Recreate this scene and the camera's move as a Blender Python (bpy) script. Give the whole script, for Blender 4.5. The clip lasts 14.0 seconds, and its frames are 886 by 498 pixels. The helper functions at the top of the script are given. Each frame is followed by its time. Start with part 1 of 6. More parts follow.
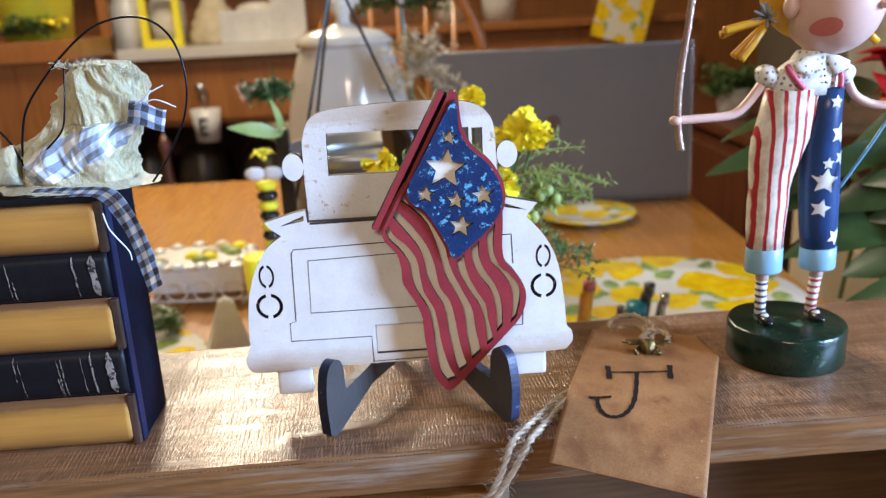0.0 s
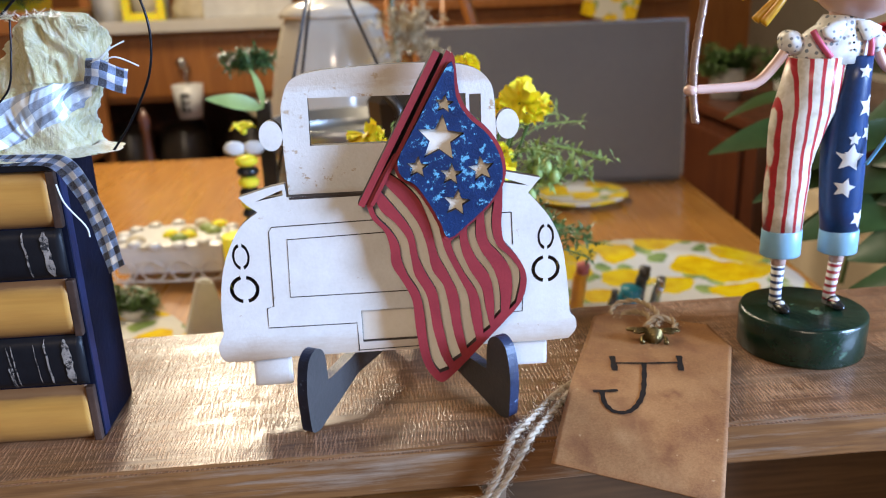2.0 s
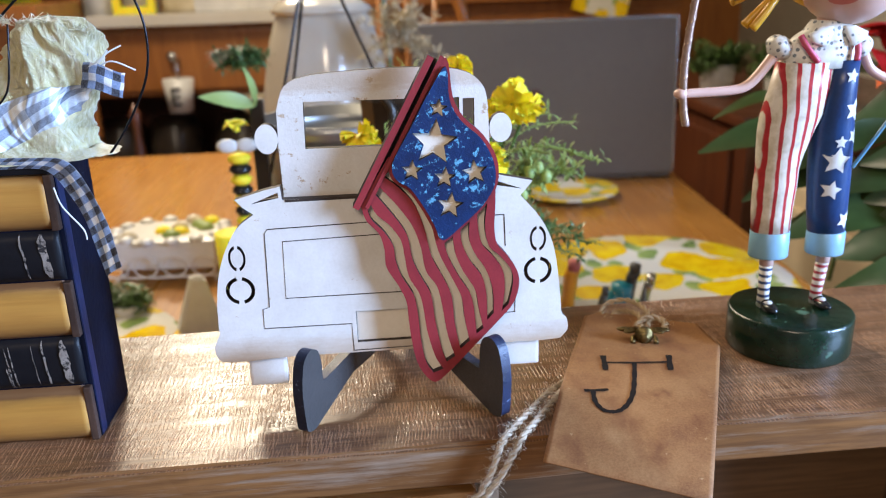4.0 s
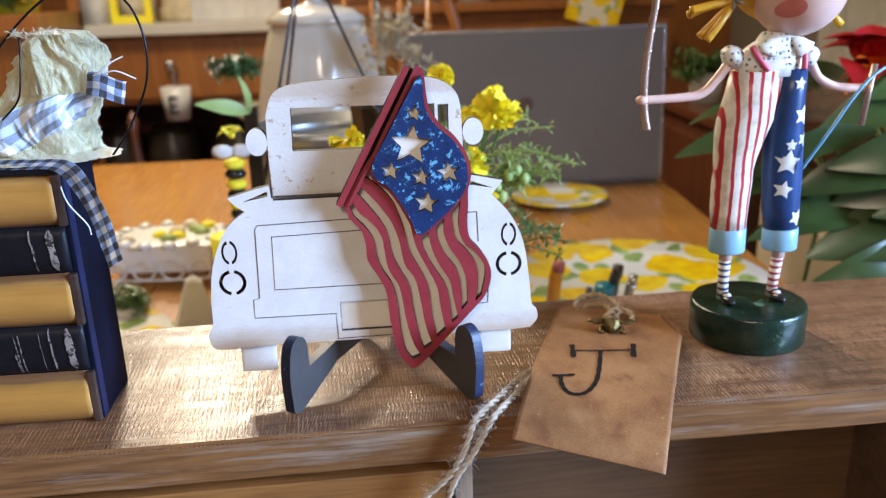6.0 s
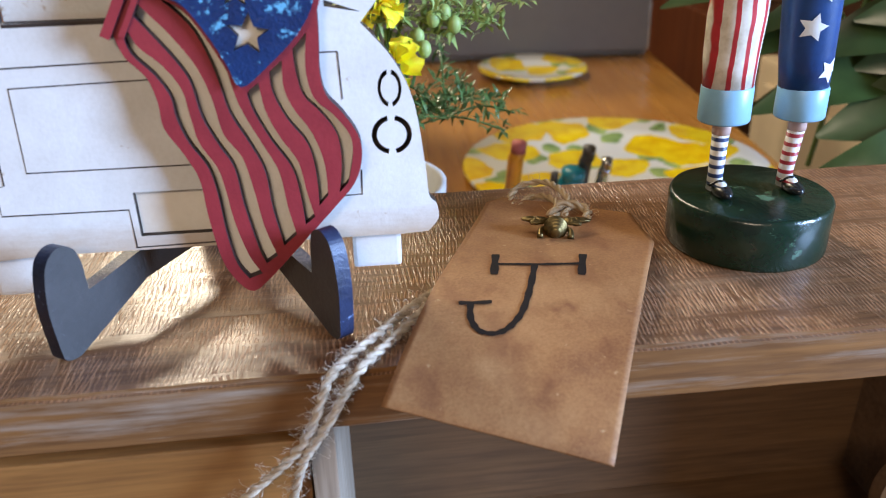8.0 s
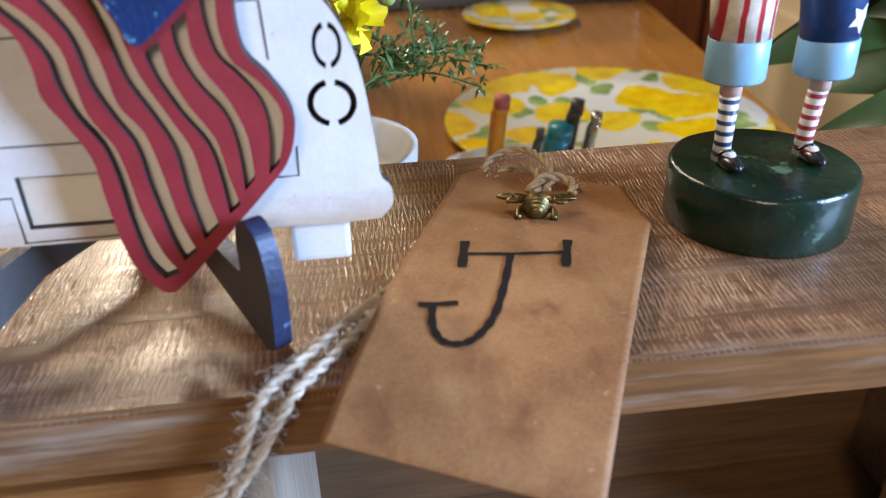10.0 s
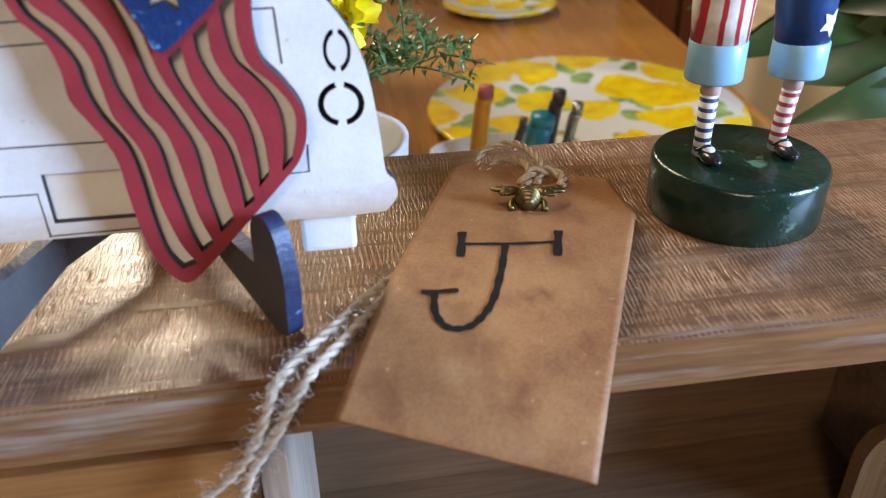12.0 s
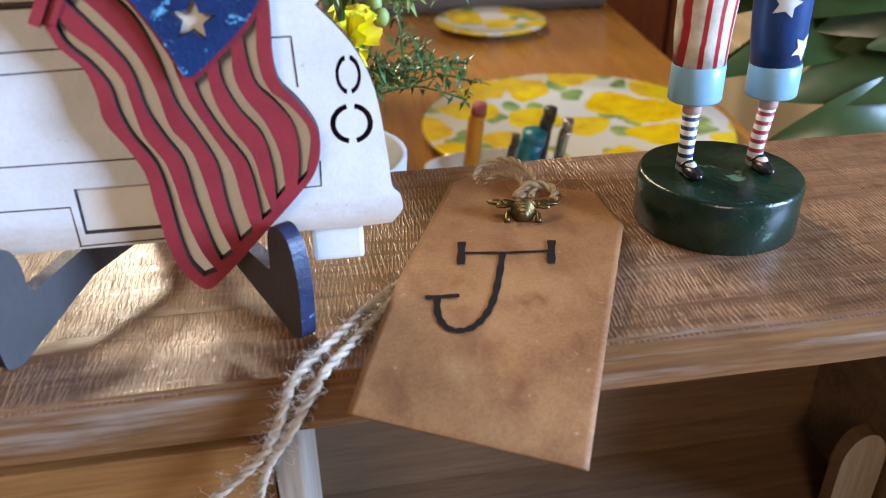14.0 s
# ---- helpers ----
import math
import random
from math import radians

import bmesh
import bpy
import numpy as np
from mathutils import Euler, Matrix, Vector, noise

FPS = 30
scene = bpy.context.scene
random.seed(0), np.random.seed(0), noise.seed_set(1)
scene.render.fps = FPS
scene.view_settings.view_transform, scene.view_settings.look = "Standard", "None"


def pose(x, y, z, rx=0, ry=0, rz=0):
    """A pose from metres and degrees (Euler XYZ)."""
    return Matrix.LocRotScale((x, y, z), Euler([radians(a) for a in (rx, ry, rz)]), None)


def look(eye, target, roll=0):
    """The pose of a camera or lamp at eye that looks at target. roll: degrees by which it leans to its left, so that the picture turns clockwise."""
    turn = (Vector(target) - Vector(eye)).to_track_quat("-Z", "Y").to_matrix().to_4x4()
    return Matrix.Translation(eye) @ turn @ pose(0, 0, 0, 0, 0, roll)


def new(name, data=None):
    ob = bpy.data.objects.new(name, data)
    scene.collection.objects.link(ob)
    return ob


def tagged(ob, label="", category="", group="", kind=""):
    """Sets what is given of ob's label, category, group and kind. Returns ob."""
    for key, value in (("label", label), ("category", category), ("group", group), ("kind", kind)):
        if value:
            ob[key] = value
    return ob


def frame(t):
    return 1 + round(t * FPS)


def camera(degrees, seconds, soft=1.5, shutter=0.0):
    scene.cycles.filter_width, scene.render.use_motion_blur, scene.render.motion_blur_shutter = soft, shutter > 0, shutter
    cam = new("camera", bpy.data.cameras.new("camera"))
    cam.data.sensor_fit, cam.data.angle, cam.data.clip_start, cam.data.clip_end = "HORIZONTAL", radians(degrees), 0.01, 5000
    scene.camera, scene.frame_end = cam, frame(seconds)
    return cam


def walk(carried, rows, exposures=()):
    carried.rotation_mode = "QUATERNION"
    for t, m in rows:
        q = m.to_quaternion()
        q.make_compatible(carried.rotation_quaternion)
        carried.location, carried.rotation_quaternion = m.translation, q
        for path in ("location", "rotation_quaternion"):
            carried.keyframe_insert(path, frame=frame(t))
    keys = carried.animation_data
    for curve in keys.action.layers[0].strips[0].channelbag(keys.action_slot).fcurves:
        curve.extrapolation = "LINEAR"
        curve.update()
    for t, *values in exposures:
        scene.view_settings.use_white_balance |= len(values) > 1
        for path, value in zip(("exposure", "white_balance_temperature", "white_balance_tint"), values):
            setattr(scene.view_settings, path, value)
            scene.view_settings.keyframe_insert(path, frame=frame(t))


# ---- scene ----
cam = camera(57.2, 14.0, 1.0)
cam.data.dof.use_dof, cam.data.dof.focus_distance, cam.data.dof.aperture_fstop = True, 0.325, 13.0
PATH = [
    (0, (0.001, -0.378, 0.199), (0.092, 1.535, -0.375), -2.9),
    (0.5, (0.008, -0.369, 0.195), (0.105, 1.541, -0.391), -2.9),
    (1, (0.006, -0.35, 0.191), (0.114, 1.554, -0.409), -2.7),
    (1.5, (0.001, -0.342, 0.19), (0.112, 1.559, -0.421), -2.5),
    (2, (-0.001, -0.344, 0.188), (0.124, 1.554, -0.432), -2.1),
    (2.5, (-0.001, -0.341, 0.19), (0.132, 1.553, -0.439), -2.0),
    (5, (-0.003, -0.362, 0.198), (0.146, 1.528, -0.437), -1.8),
    (5.5, (0.006, -0.372, 0.204), (0.147, 1.519, -0.43), -1.9),
    (6, (0.005, -0.378, 0.196), (0.158, 1.518, -0.421), -1.9),
    (6.5, (0.004, -0.38, 0.181), (0.158, 1.514, -0.443), -1.9),
    (7, (0.018, -0.348, 0.158), (0.191, 1.526, -0.519), -1.8),
    (7.5, (0.027, -0.291, 0.15), (0.208, 1.53, -0.657), -1.3),
    (8, (0.06, -0.253, 0.146), (0.228, 1.534, -0.736), -1.3),
    (8.2, (0.062, -0.242, 0.133), (0.261, 1.552, -0.729), -0.9),
    (10.3, (0.075, -0.207, 0.137), (0.257, 1.508, -0.876), -1.6),
    (10.5, (0.073, -0.207, 0.139), (0.265, 1.502, -0.881), -1.3),
    (11, (0.068, -0.204, 0.139), (0.276, 1.503, -0.882), -1.2),
    (11.5, (0.069, -0.21, 0.141), (0.292, 1.495, -0.882), -1.0),
    (12, (0.066, -0.219, 0.145), (0.301, 1.483, -0.879), -0.9),
    (12.5, (0.064, -0.217, 0.141), (0.303, 1.493, -0.869), -0.9),
    (13, (0.07, -0.215, 0.141), (0.31, 1.494, -0.868), -1.0),
    (13.5, (0.07, -0.22, 0.144), (0.318, 1.491, -0.862), -0.8),
    (14, (0.06, -0.236, 0.153), (0.32, 1.481, -0.839), -0.7),
]
walk(cam, [(t, look(eye, target, roll)) for t, eye, target, roll in PATH])

# ---- light ----
world = bpy.data.worlds.new("world")
scene.world = world
world.use_nodes = True
world.node_tree.nodes["Background"].inputs[0].default_value = (0.9, 0.85, 0.75, 1)
world.node_tree.nodes["Background"].inputs[1].default_value = 0.004
scene.view_settings.exposure = -0.40


def area_lamp(name, eye, target, size, size_y, power, colour):
    d = bpy.data.lights.new(name, "AREA")
    d.shape, d.size, d.size_y, d.energy, d.color = "RECTANGLE", size, size_y, power, colour
    ob = new(name, d)
    ob.matrix_world = look(eye, target)
    return ob


# warm lamps of the shop behind the display, over it, an unseen fill added in front, and daylight from the window beside
# it
area_lamp("back_lamp", (-0.55, 2.05, 1.05), (0, 0, 0), 0.26, 0.20, 31, (1.0, 0.86, 0.66))
area_lamp("front_fill", (-0.45, -2.0, 1.30), (-0.05, 0.0, 0.0), 0.5, 0.5, 27, (1.0, 0.80, 0.60))
area_lamp("table_lamp", (-0.55, 1.45, 1.50), (-0.50, 1.5, -0.2), 0.6, 0.6, 43, (1.0, 0.84, 0.60))
area_lamp("window_light", (1.58, -0.72, 0.45), (0, -0.78, 0.10), 0.7, 0.7, 106, (0.40, 0.60, 1.0)).data.spread = radians(132)

# ---- materials ----


def base_material(name):
    m = bpy.data.materials.new(name)
    m.use_nodes = True
    nt = m.node_tree
    return m, nt, nt.nodes["Principled BSDF"]


def node(nt, kind, **inputs):
    n = nt.nodes.new(kind)
    for k, v in inputs.items():
        n.inputs[k.replace("_", " ")].default_value = v
    return n


def ramp(nt, fac, stops):
    n = nt.nodes.new("ShaderNodeValToRGB")
    cr = n.color_ramp
    while len(cr.elements) < len(stops):
        cr.elements.new(0.5)
    for e, (p, c) in zip(cr.elements, stops):
        e.position, e.color = p, (*c, 1)
    nt.links.new(fac, n.inputs[0])
    return n.outputs[0]


def mix(nt, fac, a, b, mode="MIX"):
    n = nt.nodes.new("ShaderNodeMix")
    n.data_type, n.blend_type = "RGBA", mode
    for sock, v in ((n.inputs[0], fac), (n.inputs[6], a), (n.inputs[7], b)):
        if isinstance(v, bpy.types.NodeSocket):
            nt.links.new(v, sock)
        elif isinstance(v, (int, float)):
            sock.default_value = v
        else:
            sock.default_value = (*v, 1)
    return n.outputs[2]


def coords(nt, scale=(1, 1, 1), rot=(0, 0, 0)):
    tc = nt.nodes.new("ShaderNodeTexCoord")
    mp = nt.nodes.new("ShaderNodeMapping")
    mp.inputs["Scale"].default_value = scale
    mp.inputs["Rotation"].default_value = [radians(a) for a in rot]
    nt.links.new(tc.outputs["Object"], mp.inputs[0])
    return mp.outputs[0]


def noise_tex(nt, vec, scale, detail=4, rough=0.6, dist=0.0):
    n = node(nt, "ShaderNodeTexNoise", Scale=scale, Detail=detail, Roughness=rough, Distortion=dist)
    nt.links.new(vec, n.inputs["Vector"])
    return n.outputs[0]


def noise_col(nt, vec, scale):
    n = node(nt, "ShaderNodeTexNoise", Scale=scale, Detail=3.0)
    nt.links.new(vec, n.inputs["Vector"])
    return n.outputs["Color"]


def bump(nt, bs, height, strength=0.3, dist=0.001):
    b = nt.nodes.new("ShaderNodeBump")
    b.inputs["Strength"].default_value, b.inputs["Distance"].default_value = strength, dist
    nt.links.new(height, b.inputs["Height"])
    nt.links.new(b.outputs[0], bs.inputs["Normal"])
    nt.links.new(b.outputs[0], bs.inputs["Coat Normal"])


def painted(name, colour, dark=None, rough=0.5, scale=120, amount=0.35, wear=None, wear_at=0.66, relief=0.15, metal=0.0, transmit=0.0, coat=0.0):
    """Paint, ceramic, paper or cloth: mottled at two scales, with worn spots where asked."""
    m, nt, bs = base_material(name)
    dark = dark or tuple(c * 0.72 for c in colour)
    v = coords(nt)
    n1 = noise_tex(nt, v, scale * 0.18, 5)
    n2 = noise_tex(nt, v, scale * 2.2, 3)
    col = ramp(nt, n1, [(0.35, dark), (0.35 + max(0.05, 0.5 * (1 - amount)), colour)])
    col = mix(nt, 0.25, col, ramp(nt, n2, [(0.3, dark), (0.6, colour)]))
    if wear:
        n3 = noise_tex(nt, v, scale * 0.5, 8, 0.75)
        col = mix(nt, ramp(nt, n3, [(wear_at, (0, 0, 0)), (wear_at + 0.03, (1, 1, 1))]), col, wear)
    nt.links.new(col, bs.inputs["Base Color"])
    bs.inputs["Roughness"].default_value = rough
    bs.inputs["Metallic"].default_value = metal
    bs.inputs["Transmission Weight"].default_value = transmit
    bs.inputs["Coat Weight"].default_value = coat
    if relief:
        bump(nt, bs, n2, relief, 0.0006)
    return m


def wood(name, light, dark, axis="x", rough=0.35, grain=1.0, saw=0.0, coat=0.0, grey=None):
    """Wood with grain along an axis; saw: cross marks left by the saw blade."""
    m, nt, bs = base_material(name)
    squeeze = {"x": (0.06, 1, 1), "y": (1, 0.06, 1), "z": (1, 1, 0.06)}[axis]
    v = coords(nt, squeeze)
    g1 = noise_tex(nt, v, 55 * grain, 6, 0.65, 1.2)
    g2 = noise_tex(nt, v, 420 * grain, 3, 0.6)
    big = noise_tex(nt, coords(nt), 9 * grain, 3)
    col = ramp(nt, g1, [(0.30, dark), (0.68, light)])
    col = mix(nt, 0.45, col, ramp(nt, g2, [(0.35, dark), (0.62, light)]))
    col = mix(nt, ramp(nt, big, [(0.35, (0.0, 0.0, 0.0)), (0.7, (0.45, 0.45, 0.45))]), col, dark, "MIX")
    height = g2
    if grey:
        gn = noise_tex(nt, v, 130, 6, 0.7)
        col = mix(nt, ramp(nt, gn, [(0.52, (0, 0, 0)), (0.70, (0.75, 0.75, 0.75))]), col, grey)
    if saw:
        # short straight cuts across the board, in patches, at two slants
        marks = []
        for slant, pitch, seed in ((7, 225.0, 0.0), (-3, 150.0, 3.7)):
            wv = node(nt, "ShaderNodeTexWave", Scale=pitch, Distortion=0.45, Detail=2.0)
            wv.inputs["Detail Scale"].default_value = 1.6
            wv.bands_direction = "X"
            nt.links.new(coords(nt, (1, 1, 1), (0, 0, slant)), wv.inputs["Vector"])
            nick = noise_tex(nt, coords(nt, (1, 0.30, 1), (0, 0, slant)), 240 + seed, 3, 0.6)
            rows_ = noise_tex(nt, coords(nt, (0.10, 1, 1), (0, 0, 2)), 130 + 10 * seed, 2, 0.5)
            zone = noise_tex(nt, coords(nt, (0.8, 1.2, 1)), 24 + 5 * seed, 4, 0.7)
            cut = mix(nt, 1.0, ramp(nt, wv.outputs[0], [(0.50, (0, 0, 0)), (0.80, (1, 1, 1))]), ramp(nt, nick, [(0.40, (0, 0, 0)), (0.54, (1, 1, 1))]), "MULTIPLY")
            cut = mix(nt, 1.0, cut, ramp(nt, rows_, [(0.42, (0.0, 0.0, 0.0)), (0.48, (1, 1, 1))]), "MULTIPLY")
            marks.append(mix(nt, 1.0, cut, ramp(nt, zone, [(0.38, (0.15, 0.15, 0.15)), (0.55, (1, 1, 1))]), "MULTIPLY"))
        cut = mix(nt, 1.0, marks[0], marks[1], "LIGHTEN")
        height = mix(nt, 0.35, cut, g2, "MIX")
        col = mix(nt, mix(nt, 1.0, cut, (0.48, 0.48, 0.48), "MULTIPLY"), col, tuple(min(1, c * 1.9 + 0.06) for c in light))
    nt.links.new(col, bs.inputs["Base Color"])
    rr = ramp(nt, g1, [(0.3, (rough + 0.14,) * 3), (0.7, (rough - 0.06,) * 3)])
    nt.links.new(rr, bs.inputs["Roughness"])
    bs.inputs["Coat Weight"].default_value, bs.inputs["Coat Roughness"].default_value = coat, 0.18
    bump(nt, bs, height, 0.5 if saw else 0.2, 0.0008 if saw else 0.0004)
    return m


def striped(name, a, b, axis, width, rough=0.45, wobble=0.0, share=0.5):
    """Two painted colours in bands across one axis, of a width in metres."""
    m, nt, bs = base_material(name)
    v = coords(nt)
    sep = nt.nodes.new("ShaderNodeSeparateXYZ")
    nt.links.new(v, sep.inputs[0])
    pos = sep.outputs["XYZ".index(axis.upper())]
    if wobble:
        ad = nt.nodes.new("ShaderNodeMath")
        ad.operation = "MULTIPLY_ADD"
        nt.links.new(noise_tex(nt, v, 60, 2), ad.inputs[0])
        ad.inputs[1].default_value = wobble
        nt.links.new(pos, ad.inputs[2])
        pos = ad.outputs[0]
    dv = nt.nodes.new("ShaderNodeMath")
    dv.operation = "DIVIDE"
    nt.links.new(pos, dv.inputs[0])
    dv.inputs[1].default_value = width
    fr = nt.nodes.new("ShaderNodeMath")
    fr.operation = "FRACT"
    nt.links.new(dv.outputs[0], fr.inputs[0])
    fac = ramp(nt, fr.outputs[0], [(0.0, (0, 0, 0)), (share - 0.03, (0, 0, 0)), (share + 0.03, (1, 1, 1)), (1.0, (1, 1, 1))])
    n1 = noise_tex(nt, v, 160, 4)
    stain = ramp(nt, n1, [(0.35, (0.74, 0.70, 0.62)), (0.6, (1, 1, 1))])
    col = mix(nt, 1.0, mix(nt, fac, a, b), stain, "MULTIPLY")
    nt.links.new(col, bs.inputs["Base Color"])
    bs.inputs["Roughness"].default_value = rough
    bump(nt, bs, n1, 0.2, 0.0006)
    return m


def gingham(name, dark, mid, light, size, sheen=0.3):
    """Woven check in UV space; size: the check's width in metres."""
    m, nt, bs = base_material(name)
    uv = nt.nodes.new("ShaderNodeTexCoord")
    sep = nt.nodes.new("ShaderNodeSeparateXYZ")
    nt.links.new(uv.outputs["UV"], sep.inputs[0])
    bands = []
    for k in (0, 1):
        d = nt.nodes.new("ShaderNodeMath")
        d.operation = "DIVIDE"
        nt.links.new(sep.outputs[k], d.inputs[0])
        d.inputs[1].default_value = size * 2
        f = nt.nodes.new("ShaderNodeMath")
        f.operation = "FRACT"
        nt.links.new(d.outputs[0], f.inputs[0])
        bands.append(ramp(nt, f.outputs[0], [(0.0, (0, 0, 0)), (0.47, (0, 0, 0)), (0.53, (1, 1, 1)), (0.97, (1, 1, 1))]))
    half = mix(nt, bands[0], dark, mid)
    other = mix(nt, bands[0], mid, light)
    col = mix(nt, bands[1], half, other)
    weave = noise_tex(nt, coords(nt), 1800, 2)
    col = mix(nt, 0.18, col, ramp(nt, weave, [(0.3, dark), (0.7, light)]))
    nt.links.new(col, bs.inputs["Base Color"])
    bs.inputs["Roughness"].default_value = 0.75
    bs.inputs["Sheen Weight"].default_value = sheen
    bump(nt, bs, weave, 0.3, 0.0003)
    return m


def dotted(name, ground, spot):
    """Painted cloth with small round dots."""
    m, nt, bs = base_material(name)
    v = coords(nt)
    vo = node(nt, "ShaderNodeTexVoronoi", Scale=330.0, Randomness=0.35)
    nt.links.new(v, vo.inputs["Vector"])
    col = mix(nt, ramp(nt, vo.outputs["Distance"], [(0.27, (1, 1, 1)), (0.34, (0, 0, 0))]), ground, spot)
    n1 = noise_tex(nt, v, 120, 4)
    nt.links.new(mix(nt, 1.0, col, ramp(nt, n1, [(0.35, (0.78, 0.76, 0.72)), (0.6, (1, 1, 1))]), "MULTIPLY"), bs.inputs["Base Color"])
    bs.inputs["Roughness"].default_value = 0.42
    bump(nt, bs, n1, 0.25, 0.001)
    return m


def lemon_china(name):
    """Glazed white china with a rim of painted lemons and leaves."""
    m, nt, bs = base_material(name)
    v = coords(nt)
    warp = node(nt, "ShaderNodeTexNoise", Scale=16.0, Detail=2.0)
    nt.links.new(v, warp.inputs["Vector"])
    bent = mix(nt, 0.06, v, warp.outputs["Color"], "ADD")

    def cells(size, spread):
        vo = node(nt, "ShaderNodeTexVoronoi", Scale=size, Randomness=spread)
        vo.voronoi_dimensions = "2D"
        nt.links.new(bent, vo.inputs["Vector"])
        return vo

    lemons, leaves = cells(13.0, 0.75), cells(19.0, 1.0)
    wob = noise_tex(nt, v, 40, 3)
    lemon = ramp(nt, wob, [(0.3, (0.72, 0.40, 0.004)), (0.6, (0.90, 0.66, 0.012))])
    leaf = ramp(nt, wob, [(0.35, (0.10, 0.22, 0.03)), (0.65, (0.36, 0.48, 0.10))])
    col = mix(nt, ramp(nt, leaves.outputs["Distance"], [(0.24, (0.9, 0.9, 0.9)), (0.30, (0, 0, 0))]), (0.74, 0.72, 0.64), leaf)
    col = mix(nt, ramp(nt, lemons.outputs["Distance"], [(0.40, (1, 1, 1)), (0.44, (0, 0, 0))]), col, lemon)
    nt.links.new(col, bs.inputs["Base Color"])
    bs.inputs["Roughness"].default_value = 0.16
    bs.inputs["Coat Weight"].default_value = 0.4
    return m


def kraft(name):
    """Antiqued kraft card: fibres, cloudy toning and darker tea-coloured stains."""
    m, nt, bs = base_material(name)
    v = coords(nt)
    cloud = noise_tex(nt, v, 26, 5, 0.6)
    fibre = noise_tex(nt, v, 900, 4, 0.7)
    stain = noise_tex(nt, coords(nt, (1.6, 0.8, 1), (0, 0, -24)), 42, 3, 0.5)
    col = ramp(nt, cloud, [(0.34, (0.205, 0.080, 0.028)), (0.50, (0.31, 0.140, 0.048)), (0.66, (0.41, 0.210, 0.082))])
    col = mix(nt, 0.34, col, ramp(nt, fibre, [(0.35, (0.14, 0.055, 0.02)), (0.65, (0.36, 0.19, 0.08))]))
    col = mix(nt, ramp(nt, stain, [(0.54, (0, 0, 0)), (0.72, (0.55, 0.55, 0.55))]), col, (0.13, 0.038, 0.013))
    for spot, size in (((0.122, -0.021, 0.008), 0.0050), ((0.1085, -0.058, 0.0), 0.0075), ((0.129, 0.030, 0.007), 0.0035)):
        far = nt.nodes.new("ShaderNodeVectorMath")
        far.operation = "DISTANCE"
        nt.links.new(mix(nt, 0.008, v, noise_col(nt, v, 120), "LINEAR_LIGHT"), far.inputs[0])
        far.inputs[1].default_value = spot
        fade = node(nt, "ShaderNodeMapRange")
        for key, value in (("From Min", size * 0.2), ("From Max", size), ("To Min", 0.55), ("To Max", 0.0)):
            fade.inputs[key].default_value = value
        nt.links.new(far.outputs["Value"], fade.inputs["Value"])
        col = mix(nt, fade.outputs[0], col, (0.115, 0.030, 0.012))
    speck = noise_tex(nt, v, 330, 2, 0.5)
    col = mix(nt, ramp(nt, speck, [(0.72, (0, 0, 0)), (0.76, (0.6, 0.6, 0.6))]), col, (0.48, 0.30, 0.15))
    nt.links.new(col, bs.inputs["Base Color"])
    bs.inputs["Roughness"].default_value = 0.62
    bs.inputs["Specular IOR Level"].default_value = 0.35
    bump(nt, bs, fibre, 0.15, 0.0004)
    return m


def organza(name):
    """Thin shimmering cloth with fine creases; crease shade and white glints are put into its colour."""
    m, nt, bs = base_material(name)
    v = coords(nt)
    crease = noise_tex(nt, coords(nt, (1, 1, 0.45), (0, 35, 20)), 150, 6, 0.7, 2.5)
    painted_glint = noise_tex(nt, v, 1500, 2, 0.5)
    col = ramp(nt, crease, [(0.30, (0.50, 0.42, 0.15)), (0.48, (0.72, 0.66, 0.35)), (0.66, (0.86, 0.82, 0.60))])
    col = mix(nt, ramp(nt, painted_glint, [(0.66, (0, 0, 0)), (0.72, (1, 1, 1))]), col, (1.0, 0.99, 0.95))
    nt.links.new(col, bs.inputs["Base Color"])
    bs.inputs["Roughness"].default_value = 0.28
    bs.inputs["Transmission Weight"].default_value = 0.25
    bs.inputs["Sheen Weight"].default_value = 0.5
    bump(nt, bs, crease, 0.9, 0.0030)
    return m


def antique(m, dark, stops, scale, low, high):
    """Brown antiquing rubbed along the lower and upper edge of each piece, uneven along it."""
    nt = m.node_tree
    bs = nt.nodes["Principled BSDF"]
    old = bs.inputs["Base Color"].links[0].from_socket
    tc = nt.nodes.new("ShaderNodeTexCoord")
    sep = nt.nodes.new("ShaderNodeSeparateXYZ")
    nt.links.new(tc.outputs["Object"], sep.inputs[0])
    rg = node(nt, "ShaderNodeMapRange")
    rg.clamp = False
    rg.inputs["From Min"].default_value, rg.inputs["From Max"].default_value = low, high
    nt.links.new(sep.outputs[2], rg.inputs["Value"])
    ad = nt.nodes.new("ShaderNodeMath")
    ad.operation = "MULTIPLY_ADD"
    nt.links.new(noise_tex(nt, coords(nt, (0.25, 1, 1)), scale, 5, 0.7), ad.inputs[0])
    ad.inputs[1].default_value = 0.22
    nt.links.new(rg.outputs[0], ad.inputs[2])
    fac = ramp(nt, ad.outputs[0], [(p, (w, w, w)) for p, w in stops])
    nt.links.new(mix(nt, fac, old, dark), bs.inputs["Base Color"])


